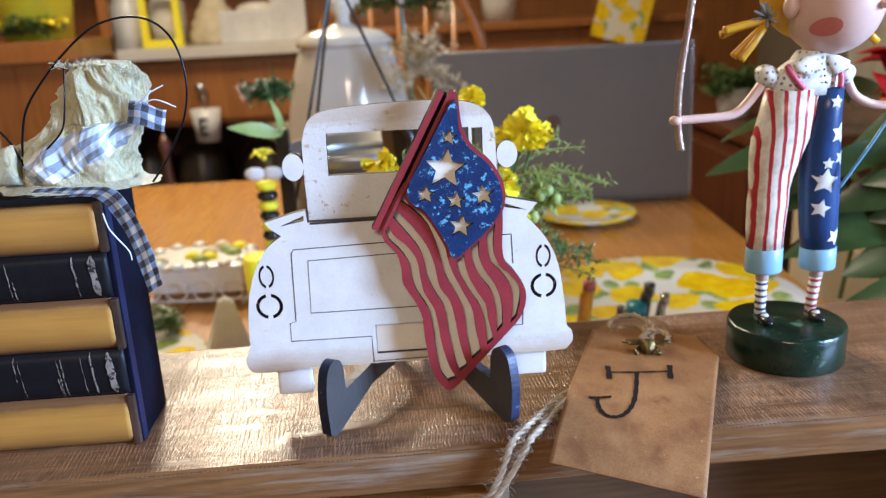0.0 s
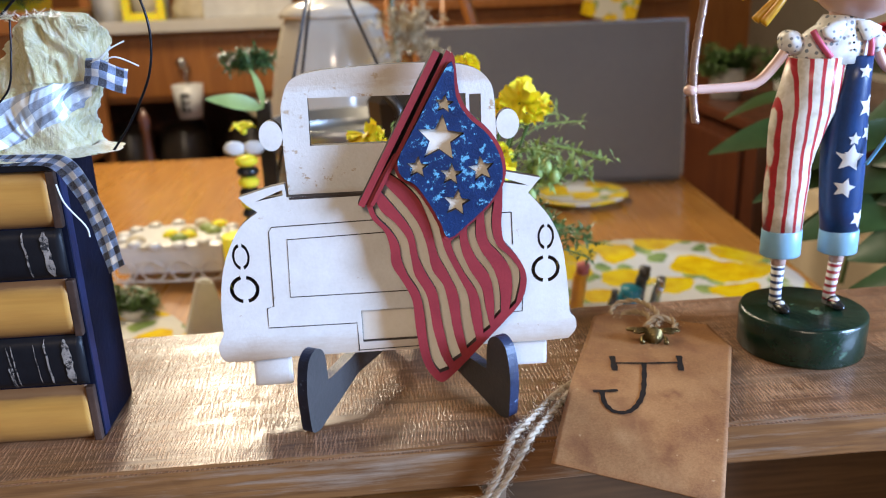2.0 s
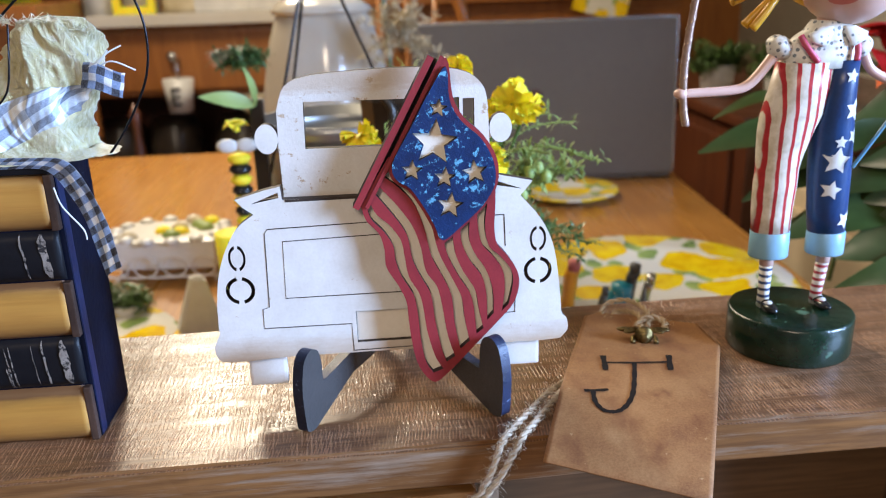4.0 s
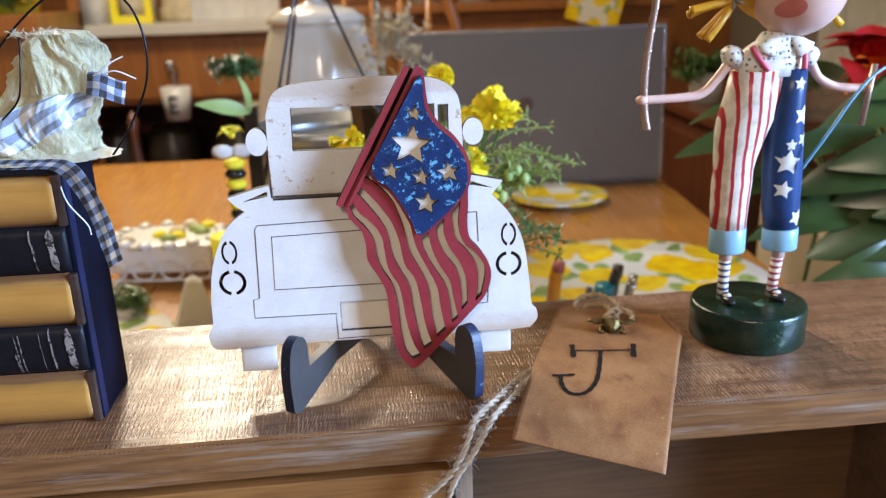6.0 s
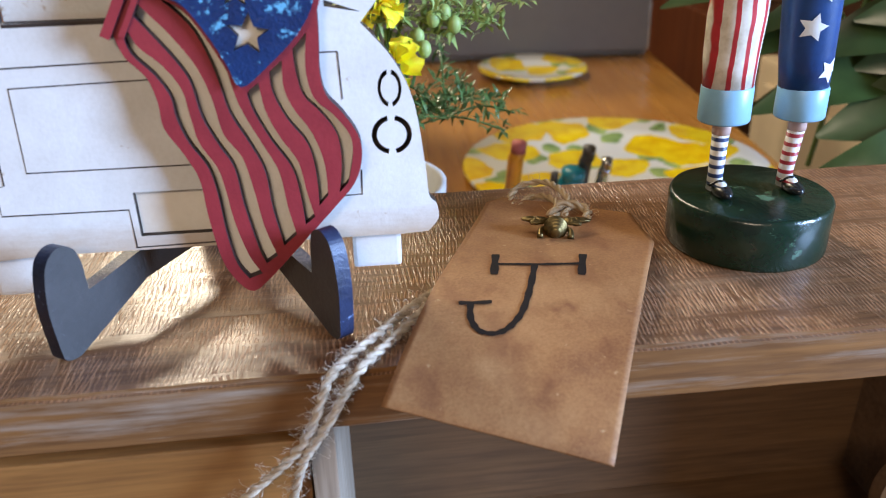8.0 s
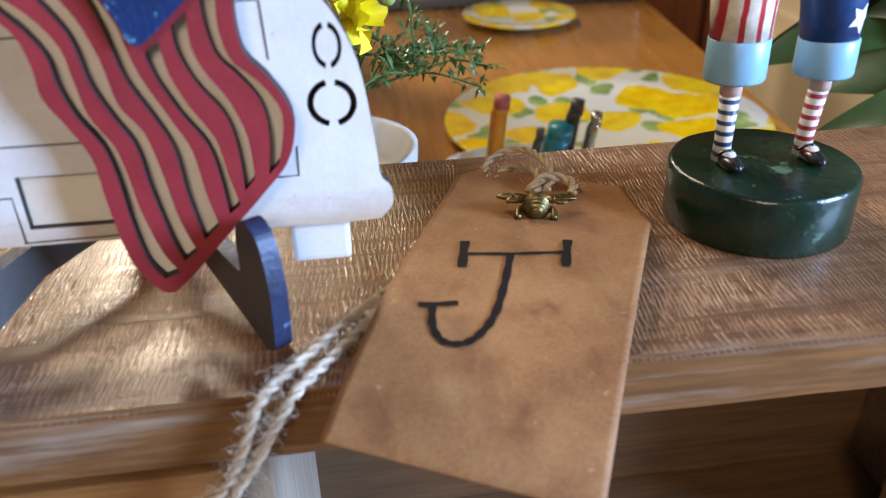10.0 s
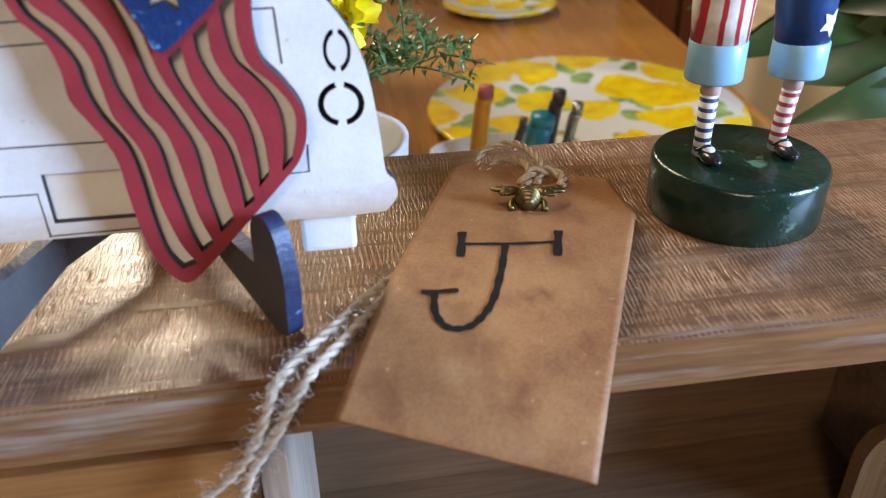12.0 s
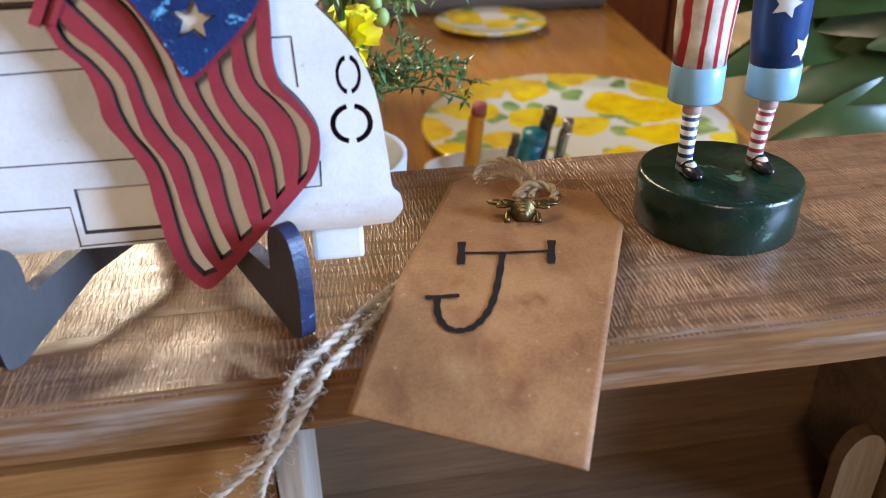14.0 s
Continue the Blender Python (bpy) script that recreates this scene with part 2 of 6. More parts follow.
M_SHELF = wood("shelf_wood", (0.27, 0.130, 0.056), (0.070, 0.030, 0.012), "x", 0.35, 1.0, 1.0, 0.18, (0.27, 0.175, 0.11))
# darker copy of the shelf wood: the compartments' shade put into its colour
M_SHELF_SHADED = wood("shaded_shelf_wood", (0.19, 0.100, 0.044), (0.070, 0.034, 0.014), "x", 0.55, 0.8)
M_DRAWER = wood("drawer_wood", (0.42, 0.195, 0.055), (0.15, 0.062, 0.018), "x", 0.4, 0.9, 0, 0.2)
M_SHELF_FRONT = wood("shelf_edge_wood", (0.33, 0.155, 0.052), (0.100, 0.042, 0.014), "x", 0.42, 1.0, 0, 0.08, (0.36, 0.29, 0.22))
M_DIVIDER = wood("divider_wood", (0.42, 0.34, 0.26), (0.20, 0.14, 0.09), "z", 0.5, 1.0)
M_TABLE = wood("table_wood", (0.52, 0.25, 0.055), (0.31, 0.125, 0.025), "y", 0.25, 0.35, 0, 0.5)
M_HUTCH = wood("hutch_wood", (0.42, 0.165, 0.042), (0.22, 0.075, 0.018), "z", 0.35, 0.3, 0, 0.2)
M_CHAIR = wood("chair_wood", (0.48, 0.20, 0.05), (0.28, 0.10, 0.022), "z", 0.3, 0.6, 0, 0.4)
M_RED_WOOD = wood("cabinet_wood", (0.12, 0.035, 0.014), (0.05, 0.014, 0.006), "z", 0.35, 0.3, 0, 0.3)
M_FLOOR = wood("floor_wood", (0.26, 0.13, 0.055), (0.14, 0.06, 0.025), "y", 0.4, 0.25)
M_WALL = painted("wall_paint", (0.34, 0.28, 0.21), rough=0.85, scale=14, amount=0.2, relief=0.05)
M_CREAM_PAINT = painted("cream_furniture_paint", (0.66, 0.54, 0.37), (0.56, 0.45, 0.30), 0.5, 20, 0.3, relief=0.08)
M_CURTAIN = painted("curtain_cloth", (0.80, 0.75, 0.66), (0.68, 0.62, 0.52), 0.85, 60, 0.3, relief=0.15)
M_CEIL = painted("ceiling_paint", (0.30, 0.27, 0.23), rough=0.9, scale=14, amount=0.2, relief=0.05)
M_WHITE = painted("white_wash", (0.80, 0.78, 0.75), (0.66, 0.63, 0.58), 0.55, 300, 0.3, (0.50, 0.38, 0.26), 0.640, 0.12)
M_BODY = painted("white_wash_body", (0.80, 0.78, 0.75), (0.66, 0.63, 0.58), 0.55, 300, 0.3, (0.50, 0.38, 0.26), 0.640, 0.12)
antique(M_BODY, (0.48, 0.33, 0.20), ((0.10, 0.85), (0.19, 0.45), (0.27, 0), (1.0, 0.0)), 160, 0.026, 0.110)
M_CAB = painted("white_wash_cab", (0.80, 0.78, 0.75), (0.66, 0.63, 0.58), 0.55, 300, 0.3, (0.50, 0.38, 0.26), 0.60, 0.25)
antique(M_CAB, (0.50, 0.36, 0.23), ((0.12, 0.6), (0.24, 0), (0.94, 0), (1.0, 0.55)), 200, 0.098, 0.157)
M_CREAM = painted("cream_wash", (0.90, 0.83, 0.72), (0.80, 0.72, 0.60), 0.6, 260, 0.3, (0.46, 0.36, 0.25), 0.70, 0.2)
M_BURNT = painted("burnt_edge", (0.055, 0.035, 0.025), (0.02, 0.013, 0.010), 0.7, 400, 0.4)
M_RED = painted("barn_red_paint", (0.32, 0.030, 0.038), (0.22, 0.018, 0.026), 0.5, 320, 0.4, (0.20, 0.05, 0.05), 0.72, 0.2)
M_RED_EDGE = painted("red_edge", (0.030, 0.010, 0.014), (0.012, 0.005, 0.008), 0.6, 400, 0.4)
M_BLUE = painted("navy_paint", (0.008, 0.038, 0.14), (0.005, 0.018, 0.070), 0.34, 420, 0.4, (0.13, 0.40, 0.60), 0.565, 0.5)
M_BLACK = painted("black_paint", (0.062, 0.058, 0.056), (0.040, 0.038, 0.037), 0.42, 240, 0.4, None, 0.6, 0.35)
# worn black edge with the window's blue light put into its colour
M_BOOT_EDGE = painted("window_tinted_edge", (0.022, 0.034, 0.085), (0.008, 0.012, 0.03), 0.42, 380, 0.4, (0.14, 0.20, 0.34), 0.62, 0.4)
M_TAN = wood("tan_stain", (0.56, 0.30, 0.060), (0.40, 0.185, 0.036), "x", 0.45, 0.7, 0, 0.06)
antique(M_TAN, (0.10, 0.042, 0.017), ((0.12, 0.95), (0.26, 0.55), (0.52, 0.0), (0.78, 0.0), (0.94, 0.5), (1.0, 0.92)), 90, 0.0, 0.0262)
M_BOOK_BLACK = painted("book_black", (0.011, 0.011, 0.013), (0.005, 0.005, 0.007), 0.4, 90, 0.4, (0.26, 0.23, 0.20), 0.70, 0.3)
M_BOOK_SIDE = painted("book_side", (0.005, 0.007, 0.018), (0.003, 0.003, 0.006), 0.55, 160, 0.4, (0.06, 0.07, 0.11), 0.68, 0.3)
M_SCRATCH = painted("scratched_paint", (0.46, 0.41, 0.36), (0.10, 0.085, 0.075), 0.7, 500, 0.15, (0.012, 0.012, 0.014), 0.50, 0.4)
M_COVER_EDGE = painted("brown_black_edge", (0.075, 0.042, 0.030), (0.022, 0.013, 0.011), 0.45, 220, 0.5, (0.34, 0.30, 0.28), 0.66, 0.3)
M_NAVY_EDGE = painted("navy_worn_edge", (0.008, 0.018, 0.065), (0.004, 0.008, 0.028), 0.4, 150, 0.5, (0.16, 0.20, 0.30), 0.68, 0.3)
M_ORGANZA = organza("organza")
# the ribbon's middle check tone has the window's blue light put into it
M_GINGHAM = gingham("gingham_ribbon", (0.008, 0.012, 0.035), (0.27, 0.38, 0.60), (0.92, 0.93, 0.94), 0.0032)
M_GINGHAM_VEIL = gingham("veiled_gingham", (0.13, 0.16, 0.22), (0.42, 0.48, 0.56), (0.86, 0.87, 0.84), 0.0052)
M_WIRE = painted("black_wire", (0.02, 0.02, 0.025), rough=0.3, metal=0.8)
M_TAG = kraft("kraft_card")
M_INK = painted("black_ink", (0.016, 0.011, 0.009), rough=0.85, relief=0)
for dull, level in ((M_BLACK, 0.6), (M_BOOK_BLACK, 0.14), (M_BOOK_SIDE, 0.08)):
    dull.node_tree.nodes["Principled BSDF"].inputs["Specular IOR Level"].default_value = level
M_INK.node_tree.nodes["Principled BSDF"].inputs["Specular IOR Level"].default_value = 0.15
M_BRASS = painted("aged_brass", (0.17, 0.120, 0.045), (0.035, 0.025, 0.011), 0.36, 900, 0.8, metal=0.9)
M_TWINE = painted("jute_twine", (0.50, 0.36, 0.20), (0.28, 0.18, 0.09), 0.85, 500, 0.6, relief=0.4)
M_TWINE_PALE = painted("pale_jute", (0.62, 0.52, 0.40), (0.36, 0.27, 0.18), 0.85, 500, 0.6, relief=0.4)
M_GREEN = painted("dark_green_paint", (0.009, 0.026, 0.014), (0.003, 0.007, 0.005), 0.24, 110, 0.8, (0.07, 0.135, 0.085), 0.62, 0.6)
M_SKIN = painted("doll_pink", (0.74, 0.50, 0.42), (0.66, 0.42, 0.34), 0.35, 90, 0.3, relief=0.1)
M_CHEEK = painted("doll_cheek", (0.66, 0.20, 0.17), rough=0.4, relief=0.05)
M_STRIPE = striped("red_white_stripes", (0.78, 0.72, 0.62), (0.50, 0.028, 0.035), "x", 0.0054, 0.4, 0.0022, 0.68)
M_SOCK_BLUE = striped("blue_striped_sock", (0.78, 0.76, 0.72), (0.022, 0.042, 0.12), "z", 0.0037, share=0.58)
M_SOCK_RED = striped("red_striped_sock", (0.78, 0.74, 0.70), (0.36, 0.022, 0.035), "z", 0.0037, share=0.58)
M_NAVY = painted("doll_navy", (0.016, 0.060, 0.19), (0.010, 0.030, 0.10), 0.35, 150, 0.4, relief=0.2)
M_STAR = painted("star_white", (0.76, 0.77, 0.75), rough=0.45, relief=0.1)
M_CUFF = painted("cuff_blue", (0.26, 0.47, 0.60), (0.20, 0.38, 0.50), 0.35, 120, 0.3, relief=0.1)
M_SHIRT = dotted("dotted_shirt", (0.78, 0.78, 0.74), (0.20, 0.24, 0.28))
M_STRAP = painted("pink_strap", (0.62, 0.09, 0.16), rough=0.4, relief=0.1)
M_HAIR = painted("hair_yellow", (0.72, 0.38, 0.02), (0.50, 0.24, 0.01), 0.35, 160, 0.5, relief=0.3)
M_SHOE = painted("shoe_black", (0.018, 0.018, 0.018), rough=0.25, relief=0.05)
M_ROD = painted("copper_rod", (0.56, 0.40, 0.32), (0.34, 0.21, 0.15), 0.28, 300, 0.5, metal=0.6)
M_BLUE_WIRE = painted("blue_wire", (0.10, 0.30, 0.46), rough=0.35)
M_GREY_YARN = painted("grey_yarn", (0.24, 0.27, 0.30), rough=0.85)
M_CHINA = lemon_china("lemon_china")
M_CERAMIC = painted("cream_glaze", (0.70, 0.66, 0.58), (0.60, 0.56, 0.48), 0.14, 12, 0.3, relief=0.03, coat=0.4)
M_PLAIN_WHITE = painted("white_enamel", (0.76, 0.75, 0.72), rough=0.35, scale=40, relief=0.05)
M_LAPTOP = painted("grey_plastic", (0.165, 0.138, 0.108), (0.140, 0.115, 0.090), 0.42, 30, 0.2, relief=0.04)
M_BADGE = painted("badge_brown", (0.115, 0.050, 0.032), (0.085, 0.036, 0.024), 0.5, 60, 0.3, relief=0.05)
M_DARK = painted("dark_bronze", (0.045, 0.032, 0.022), (0.015, 0.012, 0.010), 0.3, 60, 0.4)
M_GALV = painted("galvanised_steel", (0.42, 0.42, 0.40), (0.30, 0.30, 0.29), 0.38, 40, 0.4, metal=0.85)
M_LEAF = painted("leaf_green", (0.095, 0.165, 0.05), (0.042, 0.088, 0.026), 0.32, 40, 0.5, relief=0.2)
M_LEAF_DARK = painted("dark_leaf", (0.058, 0.092, 0.024), (0.022, 0.042, 0.010), 0.30, 40, 0.5, relief=0.2)
M_LEAF_PALE = painted("pale_leaf", (0.33, 0.42, 0.13), (0.20, 0.28, 0.07), 0.5, 60, 0.5, relief=0.2)
M_YELLOW = painted("yellow_petal", (0.95, 0.84, 0.075), (0.93, 0.77, 0.045), 0.5, 60, 0.4, relief=0.15)
M_ORANGE = painted("orange_petal", (0.80, 0.16, 0.015), (0.62, 0.08, 0.01), 0.5, 60, 0.4, relief=0.15)
M_CRIMSON = painted("red_petal", (0.46, 0.018, 0.020), (0.30, 0.010, 0.012), 0.5, 60, 0.4, relief=0.15)
M_BUFF = painted("dried_buff", (0.62, 0.54, 0.38), (0.44, 0.36, 0.22), 0.8, 120, 0.5)
M_TEAL = painted("teal_plastic", (0.02, 0.24, 0.32), rough=0.3, relief=0)
M_PENCIL = painted("pencil_orange", (0.80, 0.34, 0.02), rough=0.35, relief=0)
M_ERASER = painted("eraser_pink", (0.52, 0.14, 0.12), rough=0.7)
for m in (M_YELLOW, M_ORANGE, M_CRIMSON):
    m.node_tree.nodes["Principled BSDF"].inputs["Subsurface Weight"].default_value = 0.5
    m.node_tree.nodes["Principled BSDF"].inputs["Subsurface Radius"].default_value = (0.01, 0.006, 0.002)
for m in (M_YELLOW, M_CRIMSON, M_ORANGE):
    m.node_tree.nodes["Principled BSDF"].inputs["Specular IOR Level"].default_value = 0.12
M_STEEL = painted("steel", (0.55, 0.54, 0.52), rough=0.25, metal=0.9, scale=200)

# ---- mesh helpers ----


def part(name, bm, material, parent=None, label="", smooth=False):
    """One mesh object from a bmesh, under a thing or a part."""
    me = bpy.data.meshes.new(name)
    bmesh.ops.recalc_face_normals(bm, faces=bm.faces)
    bm.to_mesh(me)
    bm.free()
    for m in material if isinstance(material, (list, tuple)) else [material]:
        me.materials.append(m)
    if smooth:
        me.shade_smooth()
    ob = new(name, me)
    if parent:
        ob.parent = parent
    if label:
        tagged(ob, label)
    return ob


def thing(name, label, category, at=(0, 0, 0), rz=0.0, group="", kind=""):
    ob = new(name)
    ob.matrix_basis = pose(*at, 0, 0, rz)
    ob.empty_display_size = 0.02
    return tagged(ob, label, category, group, kind)


def box(x0, x1, y0, y1, z0, z1, bevel=0.0, m=None):
    bm = bmesh.new()
    bmesh.ops.create_cube(bm, size=1)
    for v in bm.verts:
        v.co = Vector(((x0 + x1) / 2 + v.co.x * (x1 - x0), (y0 + y1) / 2 + v.co.y * (y1 - y0), (z0 + z1) / 2 + v.co.z * (z1 - z0)))
    if bevel:
        bmesh.ops.bevel(bm, geom=bm.edges[:], offset=bevel, segments=2, affect="EDGES", profile=0.7)
    if m:
        bm.transform(m)
    return bm


def lathe(profile, seg=32, squash=(1, 1)):
    """A turned form from (radius, height) pairs."""
    bm = bmesh.new()
    rings = []
    for r, z in profile:
        if r < 1e-6:
            rings.append([bm.verts.new((0, 0, z))])
        else:
            rings.append([bm.verts.new((r * squash[0] * math.cos(2 * math.pi * k / seg), r * squash[1] * math.sin(2 * math.pi * k / seg), z)) for k in range(seg)])
    for a, b in zip(rings, rings[1:]):
        for k in range(seg):
            j = (k + 1) % seg
            if len(a) == 1 and len(b) > 1:
                bm.faces.new((a[0], b[k], b[j]))
            elif len(b) == 1 and len(a) > 1:
                bm.faces.new((a[k], a[j], b[0]))
            elif len(a) > 1:
                bm.faces.new((a[k], a[j], b[j], b[k]))
    return bm


def spline(pts, n=8, closed=False):
    """A smooth line through control points."""
    pts = [Vector(p) for p in pts]
    out = []
    count = len(pts) if closed else len(pts) - 1
    for i in range(count):
        if closed:
            p0, p1, p2, p3 = (pts[(i + k) % len(pts)] for k in (-1, 0, 1, 2))
        else:
            p0, p1, p2, p3 = pts[max(i - 1, 0)], pts[i], pts[i + 1], pts[min(i + 2, len(pts) - 1)]
        for k in range(n):
            t = k / n
            out.append(0.5 * (2 * p1 + (p2 - p0) * t + (2 * p0 - 5 * p1 + 4 * p2 - p3) * t * t + (3 * p1 - p0 - 3 * p2 + p3) * t ** 3))
    if not closed:
        out.append(pts[-1])
    return out


def tube(pts, radius, seg=8, bm=None, taper=None, cap=True):
    """A round bar along a line; taper: the radius's share at each end."""
    bm = bm or bmesh.new()
    pts = [Vector(p) for p in pts]
    up = Vector((0.13, 0.21, 0.97))
    rings = []
    for i, p in enumerate(pts):
        d = (pts[min(i + 1, len(pts) - 1)] - pts[max(i - 1, 0)]).normalized()
        a = d.cross(up)
        if a.length < 0.05:
            a = d.cross(Vector((1, 0, 0)))
        a.normalize()
        b = d.cross(a)
        f = i / max(1, len(pts) - 1)
        r = radius * (1 if not taper else taper[0] * (1 - f) + taper[1] * f)
        rings.append([bm.verts.new(p + r * (math.cos(2 * math.pi * k / seg) * a + math.sin(2 * math.pi * k / seg) * b)) for k in range(seg)])
    for a, b in zip(rings, rings[1:]):
        for k in range(seg):
            bm.faces.new((a[k], a[(k + 1) % seg], b[(k + 1) % seg], b[k]))
    if cap:
        bm.faces.new(rings[0])
        bm.faces.new(rings[-1])
    return bm


def ball(c, r, bm=None, seg=16, rings=10):
    bm = bm or bmesh.new()
    r = r if isinstance(r, tuple) else (r, r, r)
    bmesh.ops.create_uvsphere(bm, u_segments=seg, v_segments=rings, radius=1, matrix=Matrix.Translation(c) @ Matrix.Diagonal((*r, 1)))
    return bm


def plate_cut(loops, y0, y1):
    """Sheet cut from loops in x and z (the first outside, the others holes), thick from y0 (front) to y1. The cut edges take the second material."""
    bm = bmesh.new()
    edges = []
    for loop in loops:
        vs = [bm.verts.new((p[0], y0, p[1])) for p in loop]
        edges += [bm.edges.new((vs[i], vs[(i + 1) % len(vs)])) for i in range(len(vs))]
    bmesh.ops.triangle_fill(bm, use_beauty=True, use_dissolve=False, edges=edges)
    front = bm.faces[:]
    res = bmesh.ops.extrude_face_region(bm, geom=front, use_keep_orig=True)
    for v in res["geom"]:
        if isinstance(v, bmesh.types.BMVert):
            v.co.y = y1
    bm.normal_update()
    for f in bm.faces:
        if abs(f.normal.y) < 0.5:
            f.material_index = 1
    return bm


def mm(pts):
    return [(x / 1000, z / 1000) for x, z in pts]


def soft2(pts, n=4, closed=True):
    return [(p.x, p.y) for p in spline([(x, z, 0) for x, z in pts], n, closed)]


def star_loop(cx, cz, r, turn=0.0, inner=0.45):
    return [(cx + (r if k % 2 == 0 else r * inner) * math.sin(turn + k * math.pi / 5), cz + (r if k % 2 == 0 else r * inner) * math.cos(turn + k * math.pi / 5)) for k in range(10)]


def arc_loop(cx, cz, r, w, a0, a1, sx=1.0, n=10):
    out = [(cx + sx * (r + w / 2) * math.cos(radians(a0 + (a1 - a0) * k / n)), cz + (r + w / 2) * math.sin(radians(a0 + (a1 - a0) * k / n))) for k in range(n + 1)]
    return out + [(cx + sx * (r - w / 2) * math.cos(radians(a1 + (a0 - a1) * k / n)), cz + (r - w / 2) * math.sin(radians(a1 + (a0 - a1) * k / n))) for k in range(n + 1)]


def strip2(pts, w):
    """A closed loop of even width round a line in x and z."""
    left, right = [], []
    for i, p in enumerate(pts):
        d = Vector(pts[min(i + 1, len(pts) - 1)]) - Vector(pts[max(i - 1, 0)])
        n = Vector((-d.y, d.x)).normalized() * (w / 2)
        left.append((p[0] + n.x, p[1] + n.y))
        right.append((p[0] - n.x, p[1] - n.y))
    return left + right[::-1]


def ribbon(line, width, side, bm=None, droop=0.0, wav=0.0, uv0=0.0):
    """A cloth strip along a line, with UVs in metres."""
    bm = bm or bmesh.new()
    uv = bm.loops.layers.uv.verify()
    side = Vector(side).normalized()
    rows, dist, run = [], [], 0.0
    for i, p in enumerate(line):
        if i:
            run += (line[i] - line[i - 1]).length
        dist.append(run)
        rows.append([bm.verts.new(p + side * (width * (k / 6 - 0.5)) + Vector((0, -wav * math.sin(k * 1.7 + i * 0.5), droop * abs(k / 6 - 0.5) * 2))) for k in range(7)])
    for i in range(len(rows) - 1):
        for k in range(6):
            f = bm.faces.new((rows[i][k], rows[i][k + 1], rows[i + 1][k + 1], rows[i + 1][k]))
            for lp, (ii, kk) in zip(f.loops, ((i, k), (i, k + 1), (i + 1, k + 1), (i + 1, k))):
                lp[uv].uv = (uv0 + width * kk / 6, dist[ii])
    return bm


def thicken(bm, t):
    bmesh.ops.solidify(bm, geom=bm.faces[:], thickness=t)
    return bm


def leaf_blade(base, tip, width, bend=0.3, fold=0.2, bm=None, n=8, roll=0.0):
    """A pointed leaf with a folded midrib, arching from base to tip."""
    bm = bm or bmesh.new()
    base, tip = Vector(base), Vector(tip)
    d = tip - base
    side = d.cross(Vector((0, 0, 1)))
    side = side.normalized() if side.length > 1e-6 else Vector((1, 0, 0))
    up = side.cross(d).normalized()
    if roll:
        c, k = math.cos(radians(roll)), math.sin(radians(roll))
        side, up = side * c + up * k, up * c - side * k
    rows = []
    for i in range(n + 1):
        f = i / n
        c = base + d * f + up * (bend * d.length * math.sin(math.pi * f) * 0.5)
        w = width * (math.sin(math.pi * min(1, f * 0.96 + 0.03)) ** 0.8) * (1 - 0.35 * f)
        rows.append([bm.verts.new(c - side * w / 2 + up * fold * w / 2), bm.verts.new(c), bm.verts.new(c + side * w / 2 + up * fold * w / 2)])
    for a, b in zip(rows, rows[1:]):
        for k in (0, 1):
            bm.faces.new((a[k], a[k + 1], b[k + 1], b[k]))
    return bm


# ---- the room ----
Z_TABLE, Z_FLOOR, Z_CEIL = -0.20, -0.95, 1.55
tagged(part("floor", box(-3.2, 1.75, -2.2, 3.3, Z_FLOOR - 0.1, Z_FLOOR), M_FLOOR), "brown wooden plank floor", "floor", kind="structure")
tagged(part("ceiling", box(-3.2, 1.75, -2.2, 3.3, Z_CEIL, Z_CEIL + 0.1), M_CEIL), "plain off-white ceiling", "ceiling", kind="structure")
tagged(part("wall_north", box(-3.2, 1.75, 3.2, 3.3, Z_FLOOR, Z_CEIL), M_HUTCH), "brown wood panelled wall", "wall", kind="structure")
tagged(part("wall_south", box(-3.2, 1.75, -2.3, -2.2, Z_FLOOR, Z_CEIL), M_WALL), "plain cream wall", "wall", kind="structure")
tagged(part("wall_west", box(-3.3, -3.2, -2.3, 3.3, Z_FLOOR, Z_CEIL), M_WALL), "plain cream wall", "wall", kind="structure")
wall = tagged(part("wall_east", box(1.60, 1.75, -0.40, 3.2, Z_FLOOR, Z_CEIL), M_WALL), "cream wall beside a window", "wall", kind="structure")
for dims in ((1.60, 1.75, -2.2, -1.50, Z_FLOOR, Z_CEIL), (1.60, 1.75, -1.50, -0.40, Z_FLOOR, -0.20), (1.60, 1.75, -1.50, -0.40, 0.85, Z_CEIL)):
    tagged(part("wall_east", box(*dims), M_WALL), "cream wall beside a window", "wall", kind="structure")

# ---- the table ----


def build_table():
    t = thing("dining_table", "large glossy orange-brown wooden dining table", "table", (0, 0, 0))
    bm = bmesh.new()
    lo = [bm.verts.new((x, y, Z_TABLE - 0.035)) for x, y in ((-1.5, -0.12), (0.50, -0.12), (0.63, 1.67), (-1.5, 1.67))]
    hi = [bm.verts.new((v.co.x, v.co.y, Z_TABLE)) for v in lo]
    bm.faces.new(lo)
    bm.faces.new(hi)
    for i in range(4):
        bm.faces.new((lo[i], lo[(i + 1) % 4], hi[(i + 1) % 4], hi[i]))
    bmesh.ops.bevel(bm, geom=bm.edges[:], offset=0.006, segments=3, affect="EDGES")
    part("tabletop", bm, M_TABLE, t)
    for x, y in ((-1.4, 0.0), (0.40, 0.0), (0.5, 1.55), (-1.4, 1.55)):
        part("leg", box(x - 0.035, x + 0.035, y - 0.035, y + 0.035, Z_FLOOR, Z_TABLE - 0.035, 0.004), M_TABLE, t)


build_table()

